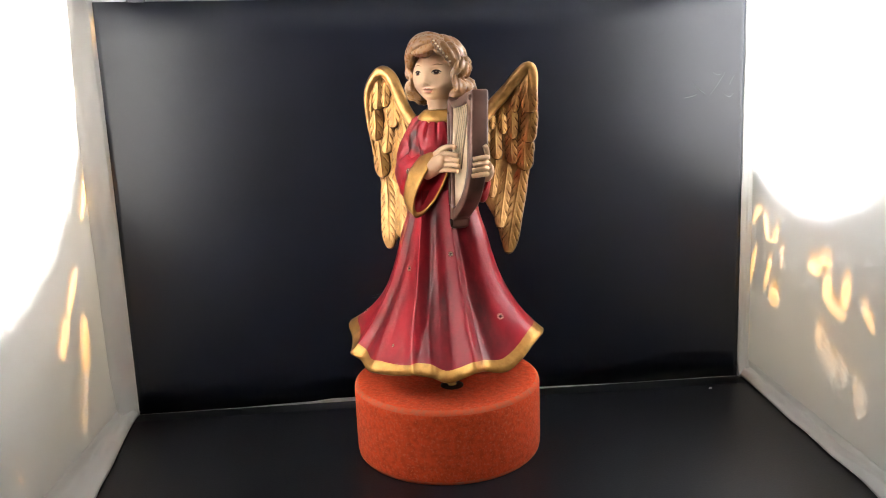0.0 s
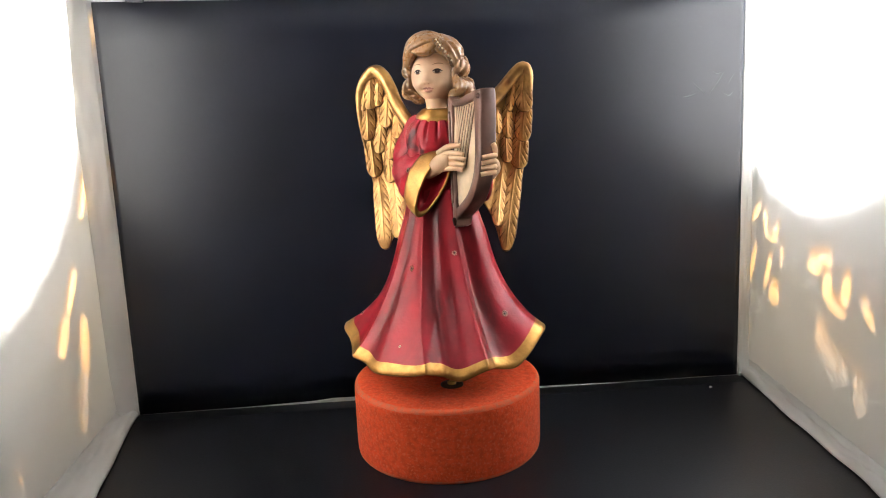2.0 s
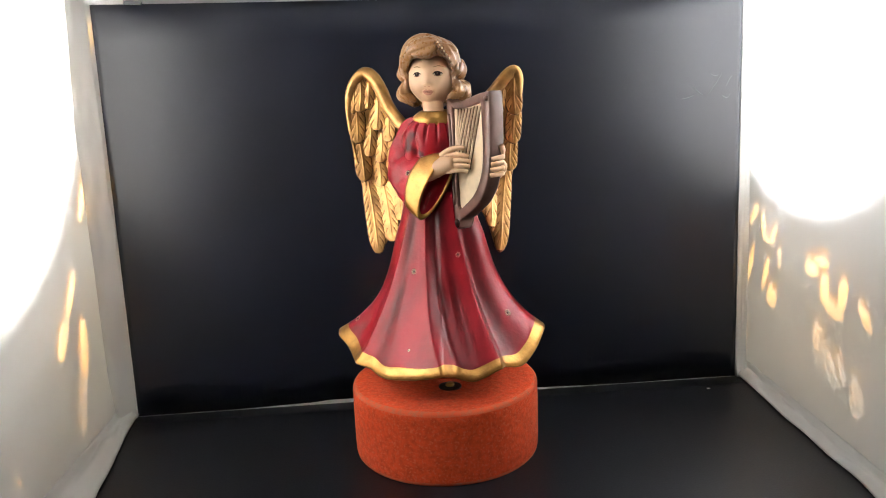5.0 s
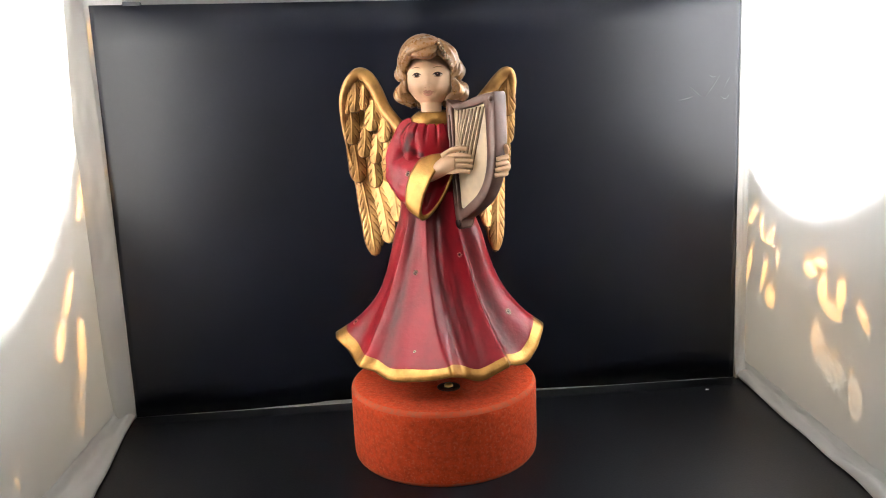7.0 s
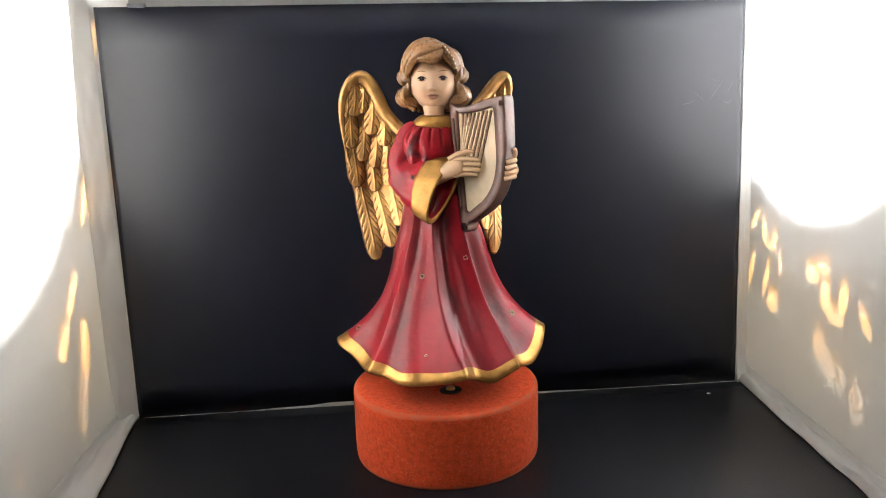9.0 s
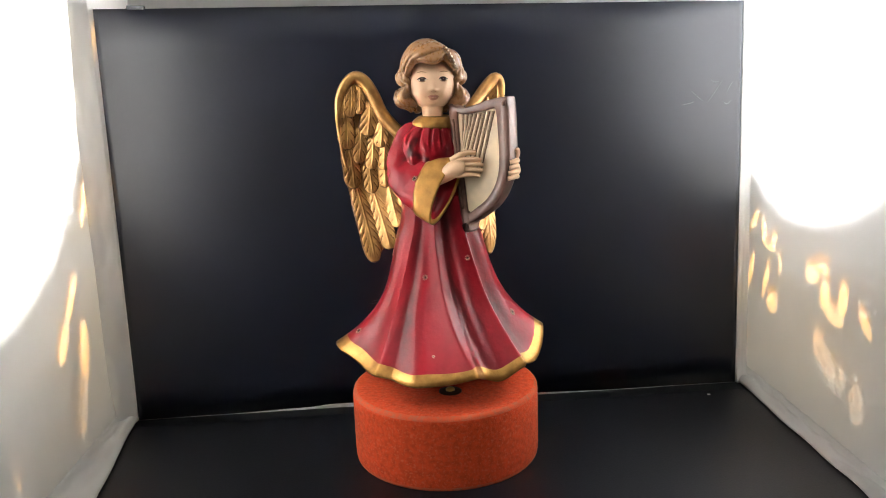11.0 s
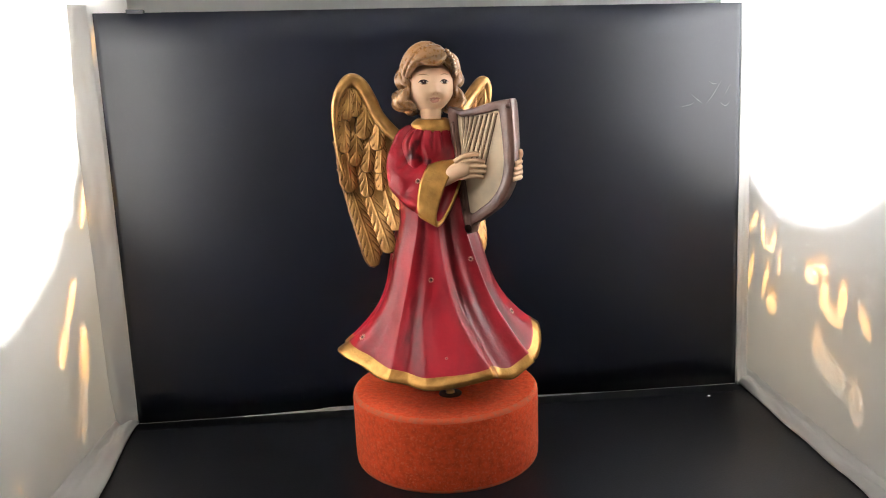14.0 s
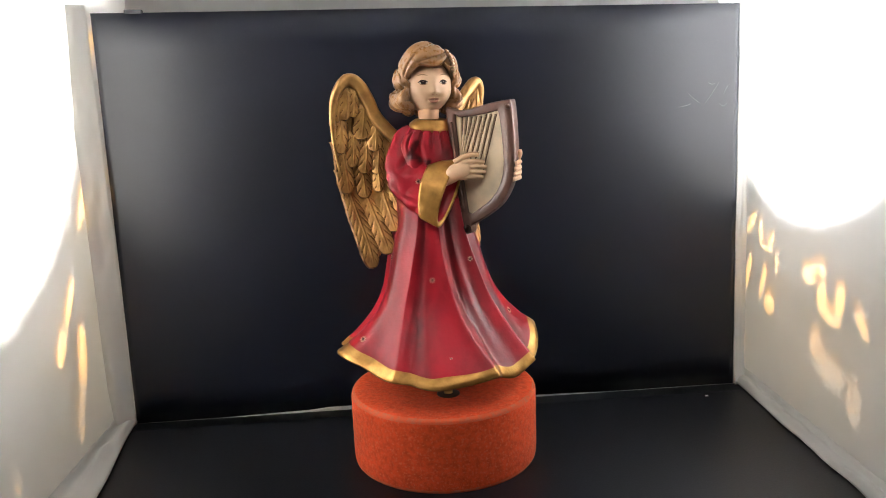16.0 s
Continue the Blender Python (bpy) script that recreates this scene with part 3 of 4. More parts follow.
def add_dress(clay):
    n = 540
    angles = [-180 + 360 * k / n for k in range(n)]
    rings, kinds = [], []

    def ring(f, mat):
        rings.append([BODY @ f(p) for p in angles])
        kinds.append(mat)
    # underside, rolled gold rim, gold band, red cloth
    ring(lambda p: Vector((14 * math.sin(radians(p)), -14 * math.cos(radians(p)), 76)), RED)
    ring(lambda p: skirt_at(p, 0.0) * 0.72 + Vector((0, 0, 24)), RED)
    ring(lambda p: skirt_at(p, 0.0, -4.0) + Vector((0, 0, 1.0)), GILT)
    ring(lambda p: skirt_at(p, 0.0, -1.8) + Vector((0, 0, -0.4)), GILT)
    ring(lambda p: skirt_at(p, 0.0, -0.3) + Vector((0, 0, -0.5)), GILT)
    ring(lambda p: skirt_at(p, 0.006, 0.6), GILT)
    ring(lambda p: skirt_at(p, 0.026, 0.7), GILT)
    ring(lambda p: skirt_at(p, 0.050 + 0.003 * math.sin(radians(p * 9)) + 0.002 * noise.noise((p * 0.11, 1, 4)), 0.55), GILT)
    ring(lambda p: skirt_at(p, 0.056 + 0.003 * math.sin(radians(p * 9)) + 0.002 * noise.noise((p * 0.11, 1, 4)), 0.35), RED)
    ring(lambda p: skirt_at(p, 0.066, 0.05), RED)
    heights = [0.0] * len(rings)
    for k in range(1, 49):
        w = 0.066 + (1 - 0.066) * k / 48
        ring(lambda p, w=w: skirt_at(p, w), RED)
        heights.append(w)
    first = len(clay.verts)
    clay.rings(rings, lambda j, k: kinds[min(j, len(kinds) - 1)], (False, False))
    for j, w in enumerate(heights):
        for k, p in enumerate(angles):
            clay.glaze[first + j * n + k] = glaze_at(p, w)
    # torso and gathered yoke
    rows = ((160, 19.5, 14.6, 3.5), (168, 19.8, 14.4, 4), (178, 20.5, 14.4, 4.6), (190, 21.5, 14.5, 5), (200, 21.5, 13.6, 5.6), (207, 18, 12.2, 6), (211, 14, 10.6, 5.6), (215, 9.5, 9, 5))
    rings = []
    for k in range(29):
        z = 160 + 55 * k / 28
        a, b, y = (curve([r[0] for r in rows], [r[i] for r in rows], z) for i in (1, 2, 3))
        ring_ = []
        for p in range(192):
            ang = 2 * math.pi * p / 192
            pleat = (0.5 - 1.9 * max(0.0, math.cos(16 * ang + 0.8 * math.sin(3 * ang))) ** 4) * smoothstep(197, 205, z) * (1 - smoothstep(208, 212, z))
            crease = -2.4 * bell(around(math.degrees(ang), 316), 9) * bell(z - 193, 8) - 1.8 * bell(around(math.degrees(ang), 335), 22) * bell(z - 188 - 0.12 * around(math.degrees(ang), 335), 2.2)
            q = 1 + (pleat + crease) / 15
            spot = BODY @ Vector((a * q * math.sin(ang), y - b * q * math.cos(ang), z))
            ring_.append(spot - Vector((spot.x, spot.y, 0)).normalized() * 0.5 * pinch(spot))
        rings.append(ring_)
    first = len(clay.verts)
    clay.rings(rings, RED)
    # brown glaze on the chest, plus shade painted into the elbow creases
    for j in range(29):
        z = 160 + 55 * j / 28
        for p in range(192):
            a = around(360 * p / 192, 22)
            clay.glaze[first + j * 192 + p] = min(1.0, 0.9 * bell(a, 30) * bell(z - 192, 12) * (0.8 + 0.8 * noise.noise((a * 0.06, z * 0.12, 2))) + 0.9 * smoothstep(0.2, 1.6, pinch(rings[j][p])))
    # gold collar, dipping in front
    rings = []
    for a, b, z, dip in ((12.4, 9.0, 210, 2.6), (14.2, 10.4, 211.2, 2.6), (14.6, 10.8, 212.2, 2.4), (13.2, 10.4, 214, 1.8), (10.4, 9.0, 216.2, 0.9), (9.0, 8.2, 216.8, 0.6), (7.6, 7.4, 215, 0.5)):
        rings.append([BODY @ Vector((a * math.sin(t), 4.6 - b * math.cos(t), z - dip * math.cos(t))) for t in [2 * math.pi * k / 48 for k in range(48)]])
    clay.rings(rings, GILT, (False, False))
    clay.tube([(0.2, 5.5, 203), (0, 5, 213), (-0.6, 4.2, 222), (-0.6, 4.2, 228)], lambda t: 7.3 - 1.1 * math.sin(math.pi * min(1, t * 1.2)), SKIN, 28, 14)


def hoops(controls, n, m=40):
    """Rings through (centre, tall, wide) hoops."""
    cs, hs, ws = (flow([c[i] for c in controls], n) for i in range(3))
    return [[c + h * math.cos(2 * math.pi * k / m) + w * math.sin(2 * math.pi * k / m) for k in range(m)] for c, h, w in zip(cs, hs, ws)]


# creases pinched into the cloth at the bent elbow, as strokes on the figure
CREASES = (((-15.7, 0.9, 203), (-18.8, 3.7, 196)), ((-18.8, 3.7, 196), (-20.6, 7.0, 192)), ((-20.6, 7.0, 192), (-23.5, 9.3, 187.5)), ((-18.8, 3.7, 195), (-15.7, 0.8, 193.5)), ((-15.7, 0.8, 193.5), (-11.5, -4.2, 190.5)))


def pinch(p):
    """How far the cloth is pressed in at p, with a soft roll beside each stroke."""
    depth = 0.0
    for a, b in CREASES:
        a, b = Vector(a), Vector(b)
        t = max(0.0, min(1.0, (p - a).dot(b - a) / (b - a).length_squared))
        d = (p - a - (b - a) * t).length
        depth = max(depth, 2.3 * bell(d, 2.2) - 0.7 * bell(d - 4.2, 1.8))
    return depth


def add_sleeves(clay):
    V = Vector
    right = [(V((-14.5, 13, 205)), V((1, -1, 8)), V((6, -5, 2))),
             (V((-19.5, 12.5, 195)), V((3, -2, 9.5)), V((7, -4.5, 2))),
             (V((-21, 9, 184)), V((3, -1, 12)), V((7.2, -3.5, 1))),
             (V((-17.6, 2.5, 176.5)), V((2.8, 1.4, 15)), V((8.2, -0.4, 0))),
             (V((-12.2, -6.2, 173.8)), V((6.6, 0.4, 16.8)), V((7.8, 1.0, 0.5))),
             (V((-6.0, -15.8, 172.2)), V((9.2, -1.4, 19.4)), V((7.6, 0.6, 0.6)))]
    left = [(V((18, 6, 204)), V((-1, -1, 8)), V((5, 7, -1))),
            (V((22.5, 1.5, 192)), V((-2, -2, 9)), V((5, 5, 0))),
            (V((24, -5, 182)), V((-2, 0, 12)), V((5.5, 4, 0))),
            (V((24.4, -14, 175.5)), V((0, 2, 14.5)), V((5.2, 3.2, 0))),
            (V((24.2, -22, 175.5)), V((0, 2, 13)), V((4.4, 2, 0))),
            (V((23.4, -28.5, 177.5)), V((0, 2, 9)), V((3.6, 1.5, 0)))]
    for hoop, way, trim in ((right, V((0.3, -0.93, -0.2)), GILT), (left, V((-0.1, -0.99, 0)), RED)):
        outer = hoops(hoop, 42, 72)
        # soft dents in the bent elbow; the shade of its creases is painted brown
        crease_shade = [0.75 * smoothstep(0.6, 2.6, pinch(p)) for ring in outer[:32] for p in ring]
        for j, ring in enumerate(outer):
            for p in ring:
                dent = 1.0 * noise.noise((p.x * 0.16, p.y * 0.16, p.z * 0.15 + 7)) - 0.9 * bell(noise.noise((p.x * 0.07 + 3, p.y * 0.07, p.z * 0.1)), 0.09)
                p -= (p - V((0, 4, p.z))).normalized() * pinch(p)
                p += (p - V((0, 0, p.z))).normalized() * dent * smoothstep(0, 12, j) * (1 - smoothstep(26, 34, j))
        band = [[p + (p - sum(r, V()) / len(r)).normalized() * 0.7 for p in r] for r in outer[31:]]
        first = len(clay.verts)
        clay.rings(outer[:32], RED, (True, False))
        clay.glaze.update((first + k, value) for k, value in enumerate(crease_shade))
        last = outer[-1]
        mid = sum(last, V()) / len(last)

        def inset(f, back):
            return [mid + (p - mid) * f - way * back for p in last]
        clay.rings([outer[31]] + band + [inset(0.97, -0.3), inset(0.9, 0.2), inset(0.87, 0.9)], trim, (False, False))
        clay.rings([inset(0.87, 0.9), inset(0.83, 2.5), inset(0.74, 4.5), inset(0.5, 6.5), inset(0.2, 7.5)], RED, (False, True))


# ---- harp: u across, z up, n towards the player's right ----
HARP_U, HARP_N, HARP_O = Vector((0.306, -0.953, 0)), Vector((-0.953, -0.306, 0)), Vector((6.0, -6.2, 0))


def harp_at(u, z, n=0.0):
    return HARP_O + HARP_U * u + HARP_N * (n + (224 - z) * 0.06) + Vector((0, 0, z))


def add_harp(clay):
    outer = [(-1.6, 222.5), (5, 221), (14, 221.6), (27, 224.6), (37.5, 226), (40.4, 224.5), (42.0, 208), (42.6, 190), (40, 175.5), (33, 163.5), (21, 154.6), (15, 151), (14.4, 146.4), (9.6, 146.4), (8, 156), (4, 181), (0.4, 205)]
    inner = [(4.4, 217.6), (7, 216.8), (14, 217.0), (24, 218.4), (30.4, 219.6), (32.6, 217.6), (34.4, 204), (35.4, 188), (33.2, 176.5), (27.4, 167.5), (19, 161), (15, 158.4), (13.4, 158.6), (12.4, 160), (11.2, 168), (7.8, 188), (5.6, 205)]

    def loop(pts, n, scale=1.0):
        return [harp_at(20 + (p.x - 20) * scale, 190 + (p.y - 190) * scale, n) for p in flow([(u, z, 0) for u, z in pts], 102, True)]
    clay.rings([loop(outer, -10, 0.93), loop(outer, -9.6, 0.985), loop(outer, -8.5), loop(outer, -1.2), loop(outer, -0.2, 0.99), loop(outer, 0.1, 0.975),
                loop(inner, 0.1, 1.035), loop(inner, -0.4, 1.01), loop(inner, -1.9)], WOOD, (True, False))
    clay.rings([loop(inner, -1.9), loop(inner, -1.95, 0.98), loop(inner, -1.95, 0.6)], CREAM, (False, True))
    # strings run slantwise from the neck to the sound board, with a dark line beside each
    for k in range(8):
        u = 7.6 + 3.15 * k
        top, foot = 216.8 + 0.08 * k + (0.8 if k > 4 else 0), 190 - 1.2 * k
        low = max(7.2, u - 9.5)
        clay.tube([harp_at(u, top, -1.6), harp_at((u + low) / 2, (top + foot) / 2, -1.4), harp_at(low, foot, -1.6)], 0.62, CREAM, 8, 8)
        clay.tube([harp_at(u + 1.1, top, -1.85), harp_at((u + low) / 2 + 1.1, (top + foot) / 2, -1.85), harp_at(low + 1.1, foot, -1.9)], 0.38, BLUSH, 6, 8)
    # scroll knob at the crown and the dark block at the foot
    clay.blob(harp_at(38.4, 222.2, 0.2), (1.7, 1.7, 1.7), WOOD, 0, 14)
    clay.tube([harp_at(12, 149.6, -8), harp_at(12, 149.3, -3), harp_at(12, 149, 0.6)], 2.5, DARK, 12, 8)
    # hollow of shadowed brown wood down the pillar
    clay.tube([harp_at(1.8, 214, 0.2), harp_at(5.2, 190, 0.3), harp_at(9.6, 160, 0.2)], 1.0, WOOD, 8, 14)


def add_fingers(clay):
    # right hand: wrist, palm, four fingers on the strings, thumb raised
    clay.tube([(-9, -8, 177), (-5, -13, 181), (-1.5, -18.0, 184.6), (1.2, -21.6, 185.8), (3.2, -23.8, 185.8)], lambda t: 3.0 + 2.4 * math.sin(2.6 * t) - 0.9 * t ** 3, SKIN, 22, 22)
    for k in range(4):
        z = 190.2 - 3.0 * k
        out = (0, 1.0, 0.6, -0.8)[k]
        clay.tube([(-0.5, -19.6, z - 0.2), (3.6, -25.2, z + 0.4), (7.4 + out * 0.5, -28.0 - out, z + 0.1), (10.2 + out * 0.6, -29.8 - out, z - 0.6)], lambda t: 1.75 - 0.5 * t, SKIN, 12, 14)
    clay.tube([(-3, -17.5, 190), (1.5, -21.5, 193.4), (6.0, -24.6, 194.6), (9, -26.6, 194.2)], lambda t: 2.0 - 0.6 * t, SKIN, 12, 14)
    # left hand: palm behind the harp, fingers round its bow
    clay.tube([harp_at(26, 178, -15), harp_at(34, 181, -13), harp_at(41, 184, -9)], lambda t: 4.5 - 0.6 * t, SKIN, 16, 10)
    for k in range(4):
        z = 189.0 - 3.1 * k
        clay.tube([harp_at(38, z, -11), harp_at(42.6, z + 0.2, -9), harp_at(43.6 - 0.3 * k, z, -5), harp_at(43.4 - 0.35 * k, z - 0.3, -2.6), harp_at(42.9 - 0.45 * k, z - 0.6, -0.9)], lambda t: 1.65 - 0.35 * t, SKIN, 12, 16)
    clay.tube([harp_at(40, 189, -10), harp_at(43, 193.5, -8.5), harp_at(43.4, 196, -7)], lambda t: 1.9 - 0.5 * t, SKIN, 10, 10)


# ---- head ----
FACE = (15.2, 14.9, 16.0)


def face_bumps(x, z):
    nose = 1.0 * bell(x, 1.9) * smoothstep(5.5, -2.5, z) * smoothstep(-5.6, -3.6, z) + 1.3 * bell(x, 2.2) * bell(z + 3.7, 1.7)
    nose += 0.55 * bell(abs(x) - 2.3, 1.0) * bell(z + 4.1, 1.1)
    eyes = -0.9 * bell(abs(x) - 6.3, 3.2) * bell(z - 2.2, 2.1) + 0.6 * bell(abs(x) - 6.4, 2.2) * bell(z - 1.9, 1.2)
    brow = 0.45 * bell(abs(x) - 6.0, 3.8) * bell(z - 5.8, 1.7)
    cheek = 1.1 * bell(abs(x) - 7.2, 4.2) * bell(z + 6.0, 4.2)
    lips = 0.75 * bell(x, 3.0) * (bell(z + 7.4, 0.75) + bell(z + 9.1, 0.9)) - 0.45 * bell(x, 3.4) * bell(z + 8.1, 0.35)
    lips -= 0.5 * bell(abs(x) - 4.0, 0.9) * bell(z + 8.0, 0.9)
    chin = 1.1 * bell(x, 3.6) * bell(z + 12.4, 2.2) - 0.5 * bell(x, 3) * bell(z + 10.7, 0.8)
    return nose + eyes + brow + cheek + lips + chin


def jaw(z):
    return 1 - 0.10 * smoothstep(-3, -15, z)


def face_at(across, z, proud=0.0):
    x = across / jaw(z)
    q = max(0.02, 1 - (x / FACE[0]) ** 2 - (z / FACE[2]) ** 2)
    y = -FACE[1] * q ** 0.5
    return HEAD @ Vector((across, y - face_bumps(x, z) * smoothstep(0.02, 0.3, q) - proud, z))


def dab(clay, outline, mat, proud):
    """Paint laid on the face inside an outline of (x, z)."""
    pts = flow([(x, z, 0) for x, z in outline], 28, True)
    mid = sum(pts, Vector()) / len(pts)
    clay.rings([[face_at(mid.x + (p.x - mid.x) * f, mid.y + (p.y - mid.y) * f, proud * (1 if f < 0.95 else 0.3)) for p in pts] for f in (1.0, 0.85, 0.5, 0.2)], mat, (False, True))


def low_crown(z):
    return z if z < 12 else 12 + (z - 12) * 0.87


def add_head(clay):
    def skull(u, v):
        lon, lat = math.pi * (2 * u - 1), math.pi * (v - 0.5) * 0.998
        x, z = FACE[0] * math.sin(lon) * math.cos(lat), FACE[2] * math.sin(lat)
        y = -FACE[1] * math.cos(lon) * math.cos(lat)
        push = face_bumps(x, z) * smoothstep(0.02, 0.3, max(0.0, math.cos(lon) * math.cos(lat)) ** 2) if y < 0 else 0
        return HEAD @ Vector((x * jaw(z), y - push, z))
    clay.grid(skull, 120, 90, SKIN)
    for s in (-1, 1):
        e = 6.35 * s
        dab(clay, [(e - 2.7, 2.0), (e - 1.3, 2.95), (e + 0.7, 3.0), (e + 2.6, 2.0), (e + 0.9, 1.05), (e - 1.2, 1.0)], EYE_WHITE, 0.10)
        dab(clay, [(e - 1.55, 2.1), (e - 0.95, 3.1), (e + 0.95, 3.1), (e + 1.55, 2.1), (e + 0.95, 1.0), (e - 0.95, 1.0)], DARK, 0.18)
        dab(clay, [(e - 3.1, 1.9), (e - 1.5, 3.4), (e + 0.9, 3.5), (e + 3.0, 2.0), (e + 0.9, 2.95), (e - 1.4, 2.85)], DARK, 0.22)
        dab(clay, [(e - 2.4, 1.5), (e - 1.0, 0.9), (e + 1.0, 0.9), (e + 2.4, 1.5), (e + 1.0, 0.65), (e - 1.0, 0.65)], BROW, 0.14)
        dab(clay, [(e - 0.3, 2.6), (e - 0.1, 2.75), (e + 0.1, 2.5), (e - 0.15, 2.35)], EYE_WHITE, 0.26)
        b = 6.6 * s
        dab(clay, [(b - 3.2 * s, 5.9), (b, 7.0), (b + 3.2 * s, 6.1), (b, 6.75)], BROW, 0.10)
    dab(clay, [(-3.5, -7.95), (-1.1, -6.9), (0, -7.2), (1.1, -6.9), (3.5, -7.95), (0, -8.05)], LIP, 0.10)
    dab(clay, [(-2.9, -8.15), (0, -8.2), (2.9, -8.15), (1.5, -9.9), (-1.5, -9.9)], LIP, 0.10)
    # the shade between the lips is painted as a dark line
    dab(clay, [(-3.6, -7.9), (-1.3, -8.0), (0, -8.12), (1.3, -8.0), (3.6, -7.9), (1.3, -8.14), (0, -8.27), (-1.3, -8.14)], LIP_SHADE, 0.16)
    # pink dabs paint in the shade of the nostrils
    for s in (-1, 1):
        dab(clay, [(s * 1.25 - 0.5, -5.1), (s * 1.25, -4.85), (s * 1.25 + 0.5, -5.1), (s * 1.25, -5.3)], LIP, 0.12)

    # hair: a waved cap that leaves the face free, with a fringe and side curls laid over it
    def cap(u, v):
        lon, lat = math.pi * (2 * u - 1), math.pi * (v - 0.5) * 0.998
        x, y, z = 17.8 * math.sin(lon) * math.cos(lat), -18.0 * math.cos(lon) * math.cos(lat), 22.6 * math.sin(lat)
        open_face = smoothstep(0.34, 0.68, math.cos(lon)) * smoothstep(13.5, 9.5, z + 3 * abs(math.sin(lon)))
        low = smoothstep(-9, -19, z)
        f = (1 - 0.45 * open_face) * (1 - 0.25 * low)
        strand = math.sin(9 * lon + 1.6 * math.sin(0.42 * z + lon) + 5 * math.sin(lat)) * smoothstep(1.0, 0.75, abs(math.sin(lat)))
        roll = math.cos(0.46 * (z + 4.8 - 6.4) + 0.9 * math.sin(2 * lon)) * smoothstep(12, 5, z)
        q = Vector((x, y, z)) * f
        q += q.normalized() * (0.75 * strand + 1.5 * roll)
        q += Vector((0, 3.4, 4.8))
        return HEAD @ Vector((q.x, q.y, low_crown(q.z)))
    clay.grid(cap, 180, 110, HAIR)

    def lock(points, r, groove=0.15, count=4, flat=1.0):
        clay.tube([HEAD @ Vector((p[0], p[1], low_crown(p[2]))) for p in points], lambda t: r * (0.5 + 0.5 * math.sin(math.pi * min(1, 0.15 + t * 0.95))) * (1 if t < 0.9 else 1 - 5 * (t - 0.9)), HAIR, 24, 30, groove, count, flat)
    # fringe swept from the parting
    lock([(7, -6, 19), (3, -12.5, 19.6), (-4, -14.4, 18.0), (-10.2, -11.8, 15.4), (-14.8, -7.8, 10)], 4.8)
    lock([(-5, -14.2, 17), (-10.8, -12.0, 13.8), (-14.2, -8.6, 8.5), (-15.6, -5.8, 2.5)], 2.6)
    lock([(8, -7, 18.5), (5, -13.4, 18.2), (1.0, -16.5, 14.9), (-5.0, -15.6, 14.8), (-9.8, -12.2, 15.4)], 3.9)
    lock([(6, -3, 20.5), (-2, -8.0, 22.4), (-10, -8.6, 18.8), (-15.4, -6, 11), (-16.8, -4, 3)], 5.0)
    lock([(6, -6, 18), (9.4, -10.4, 17), (12.4, -10.2, 12.8), (14.2, -7.6, 8.5), (15.4, -6, 3)], 3.4)
    lock([(7, -8, 18), (7.6, -13.0, 17.8), (9.4, -13.6, 14.6), (12.4, -10.8, 11.4)], 2.9)
    lock([(8, -4, 17), (12.2, -6.5, 15.6), (15.4, -5.4, 10), (16.6, -4, 3)], 3.8)
    # long curls at the sides, each a twisted, swelling lock that rolls in at its end
    for s in (-1, 1):
        for x, y, top, foot, r, ph in ((15.6, -5.0, 9, -13.5, 3.5, 0.0), (17.0, -0.8, 9, -16, 4.2, 1.4), (16.6, 5.0, 8, -16.5, 4.6, 2.6), (12.8, 10.8, 8, -17, 4.8, 0.7), (6.0, 15.5, 6, -17, 4.8, 2.0)):
            path = []
            for k in range(9):
                t = k / 8
                z = top + (foot - top) * t
                inward = 4.2 * smoothstep(0.72, 1.0, t)
                path.append((s * (x - inward - 3.2 * (1 - smoothstep(0, 0.25, t)) + 1.5 * math.cos(0.46 * (z - 6.4) + 0.35 * math.sin(ph)) * smoothstep(0, 0.2, t)), y + 1.3 * math.cos(ph + 7.2 * t), z))
            clay.tube([HEAD @ Vector(q) for q in path], lambda t: r * (0.84 + 0.26 * math.cos(0.46 * (top + (foot - top) * t - 6.4) + 0.5 * math.sin(ph))) * (1 if t < 0.92 else 1 - 6 * (t - 0.92)), HAIR, 32, 52, 0.13, 4, 1.0, s * 6.5)
    # a braided band with pale beads runs from the parting down beside the face
    band = [HEAD @ (Vector(q) * 1.035) for q in ((6.5, -16.6, 19.3), (7.8, -16.7, 17.3), (9.4, -16.2, 15.1), (10.8, -14.6, 12.6), (12.2, -11.6, 9.8), (13.2, -8.6, 6.7))]
    clay.tube(band, lambda t: 1.15 + 0.35 * math.sin(40 * t), BLUSH, 10, 60)
    for k in range(15):
        m = flow(band, 15)[k]
        clay.blob(m + Vector((0.5 if k % 2 else -0.5, -0.9, 0.2)), (0.75, 0.75, 0.75), CREAM if k % 2 else HAIR, 0, 10)


# ---- wings ----
# outer and inner edge by height, for the wing on each side
WING_OUT = {-1: ((122, 127, 132, 141, 148, 158, 172.7, 188, 203, 217, 226, 238, 243), (39.5, 41.5, 42.6, 42.6, 43.6, 45.2, 49.4, 53, 55.3, 55.7, 54.8, 50.4, 43)),
            1: ((122, 124, 131, 145, 162, 180, 194, 212, 229, 240, 243), (38, 39, 40.4, 43.6, 46.5, 50.7, 53.8, 55.9, 56.2, 55, 53.5))}
WING_IN = {-1: ((122, 130, 137, 150, 165, 195, 208, 219, 231, 241, 243), (38.5, 33.5, 27, 19.8, 15, 14, 20.5, 28, 32.5, 36.5, 41)),
           1: ((122, 130, 142, 160, 190, 205, 208, 219, 231, 240, 243), (37, 32, 26, 19.5, 15, 17.5, 20, 28, 39, 47, 52))}


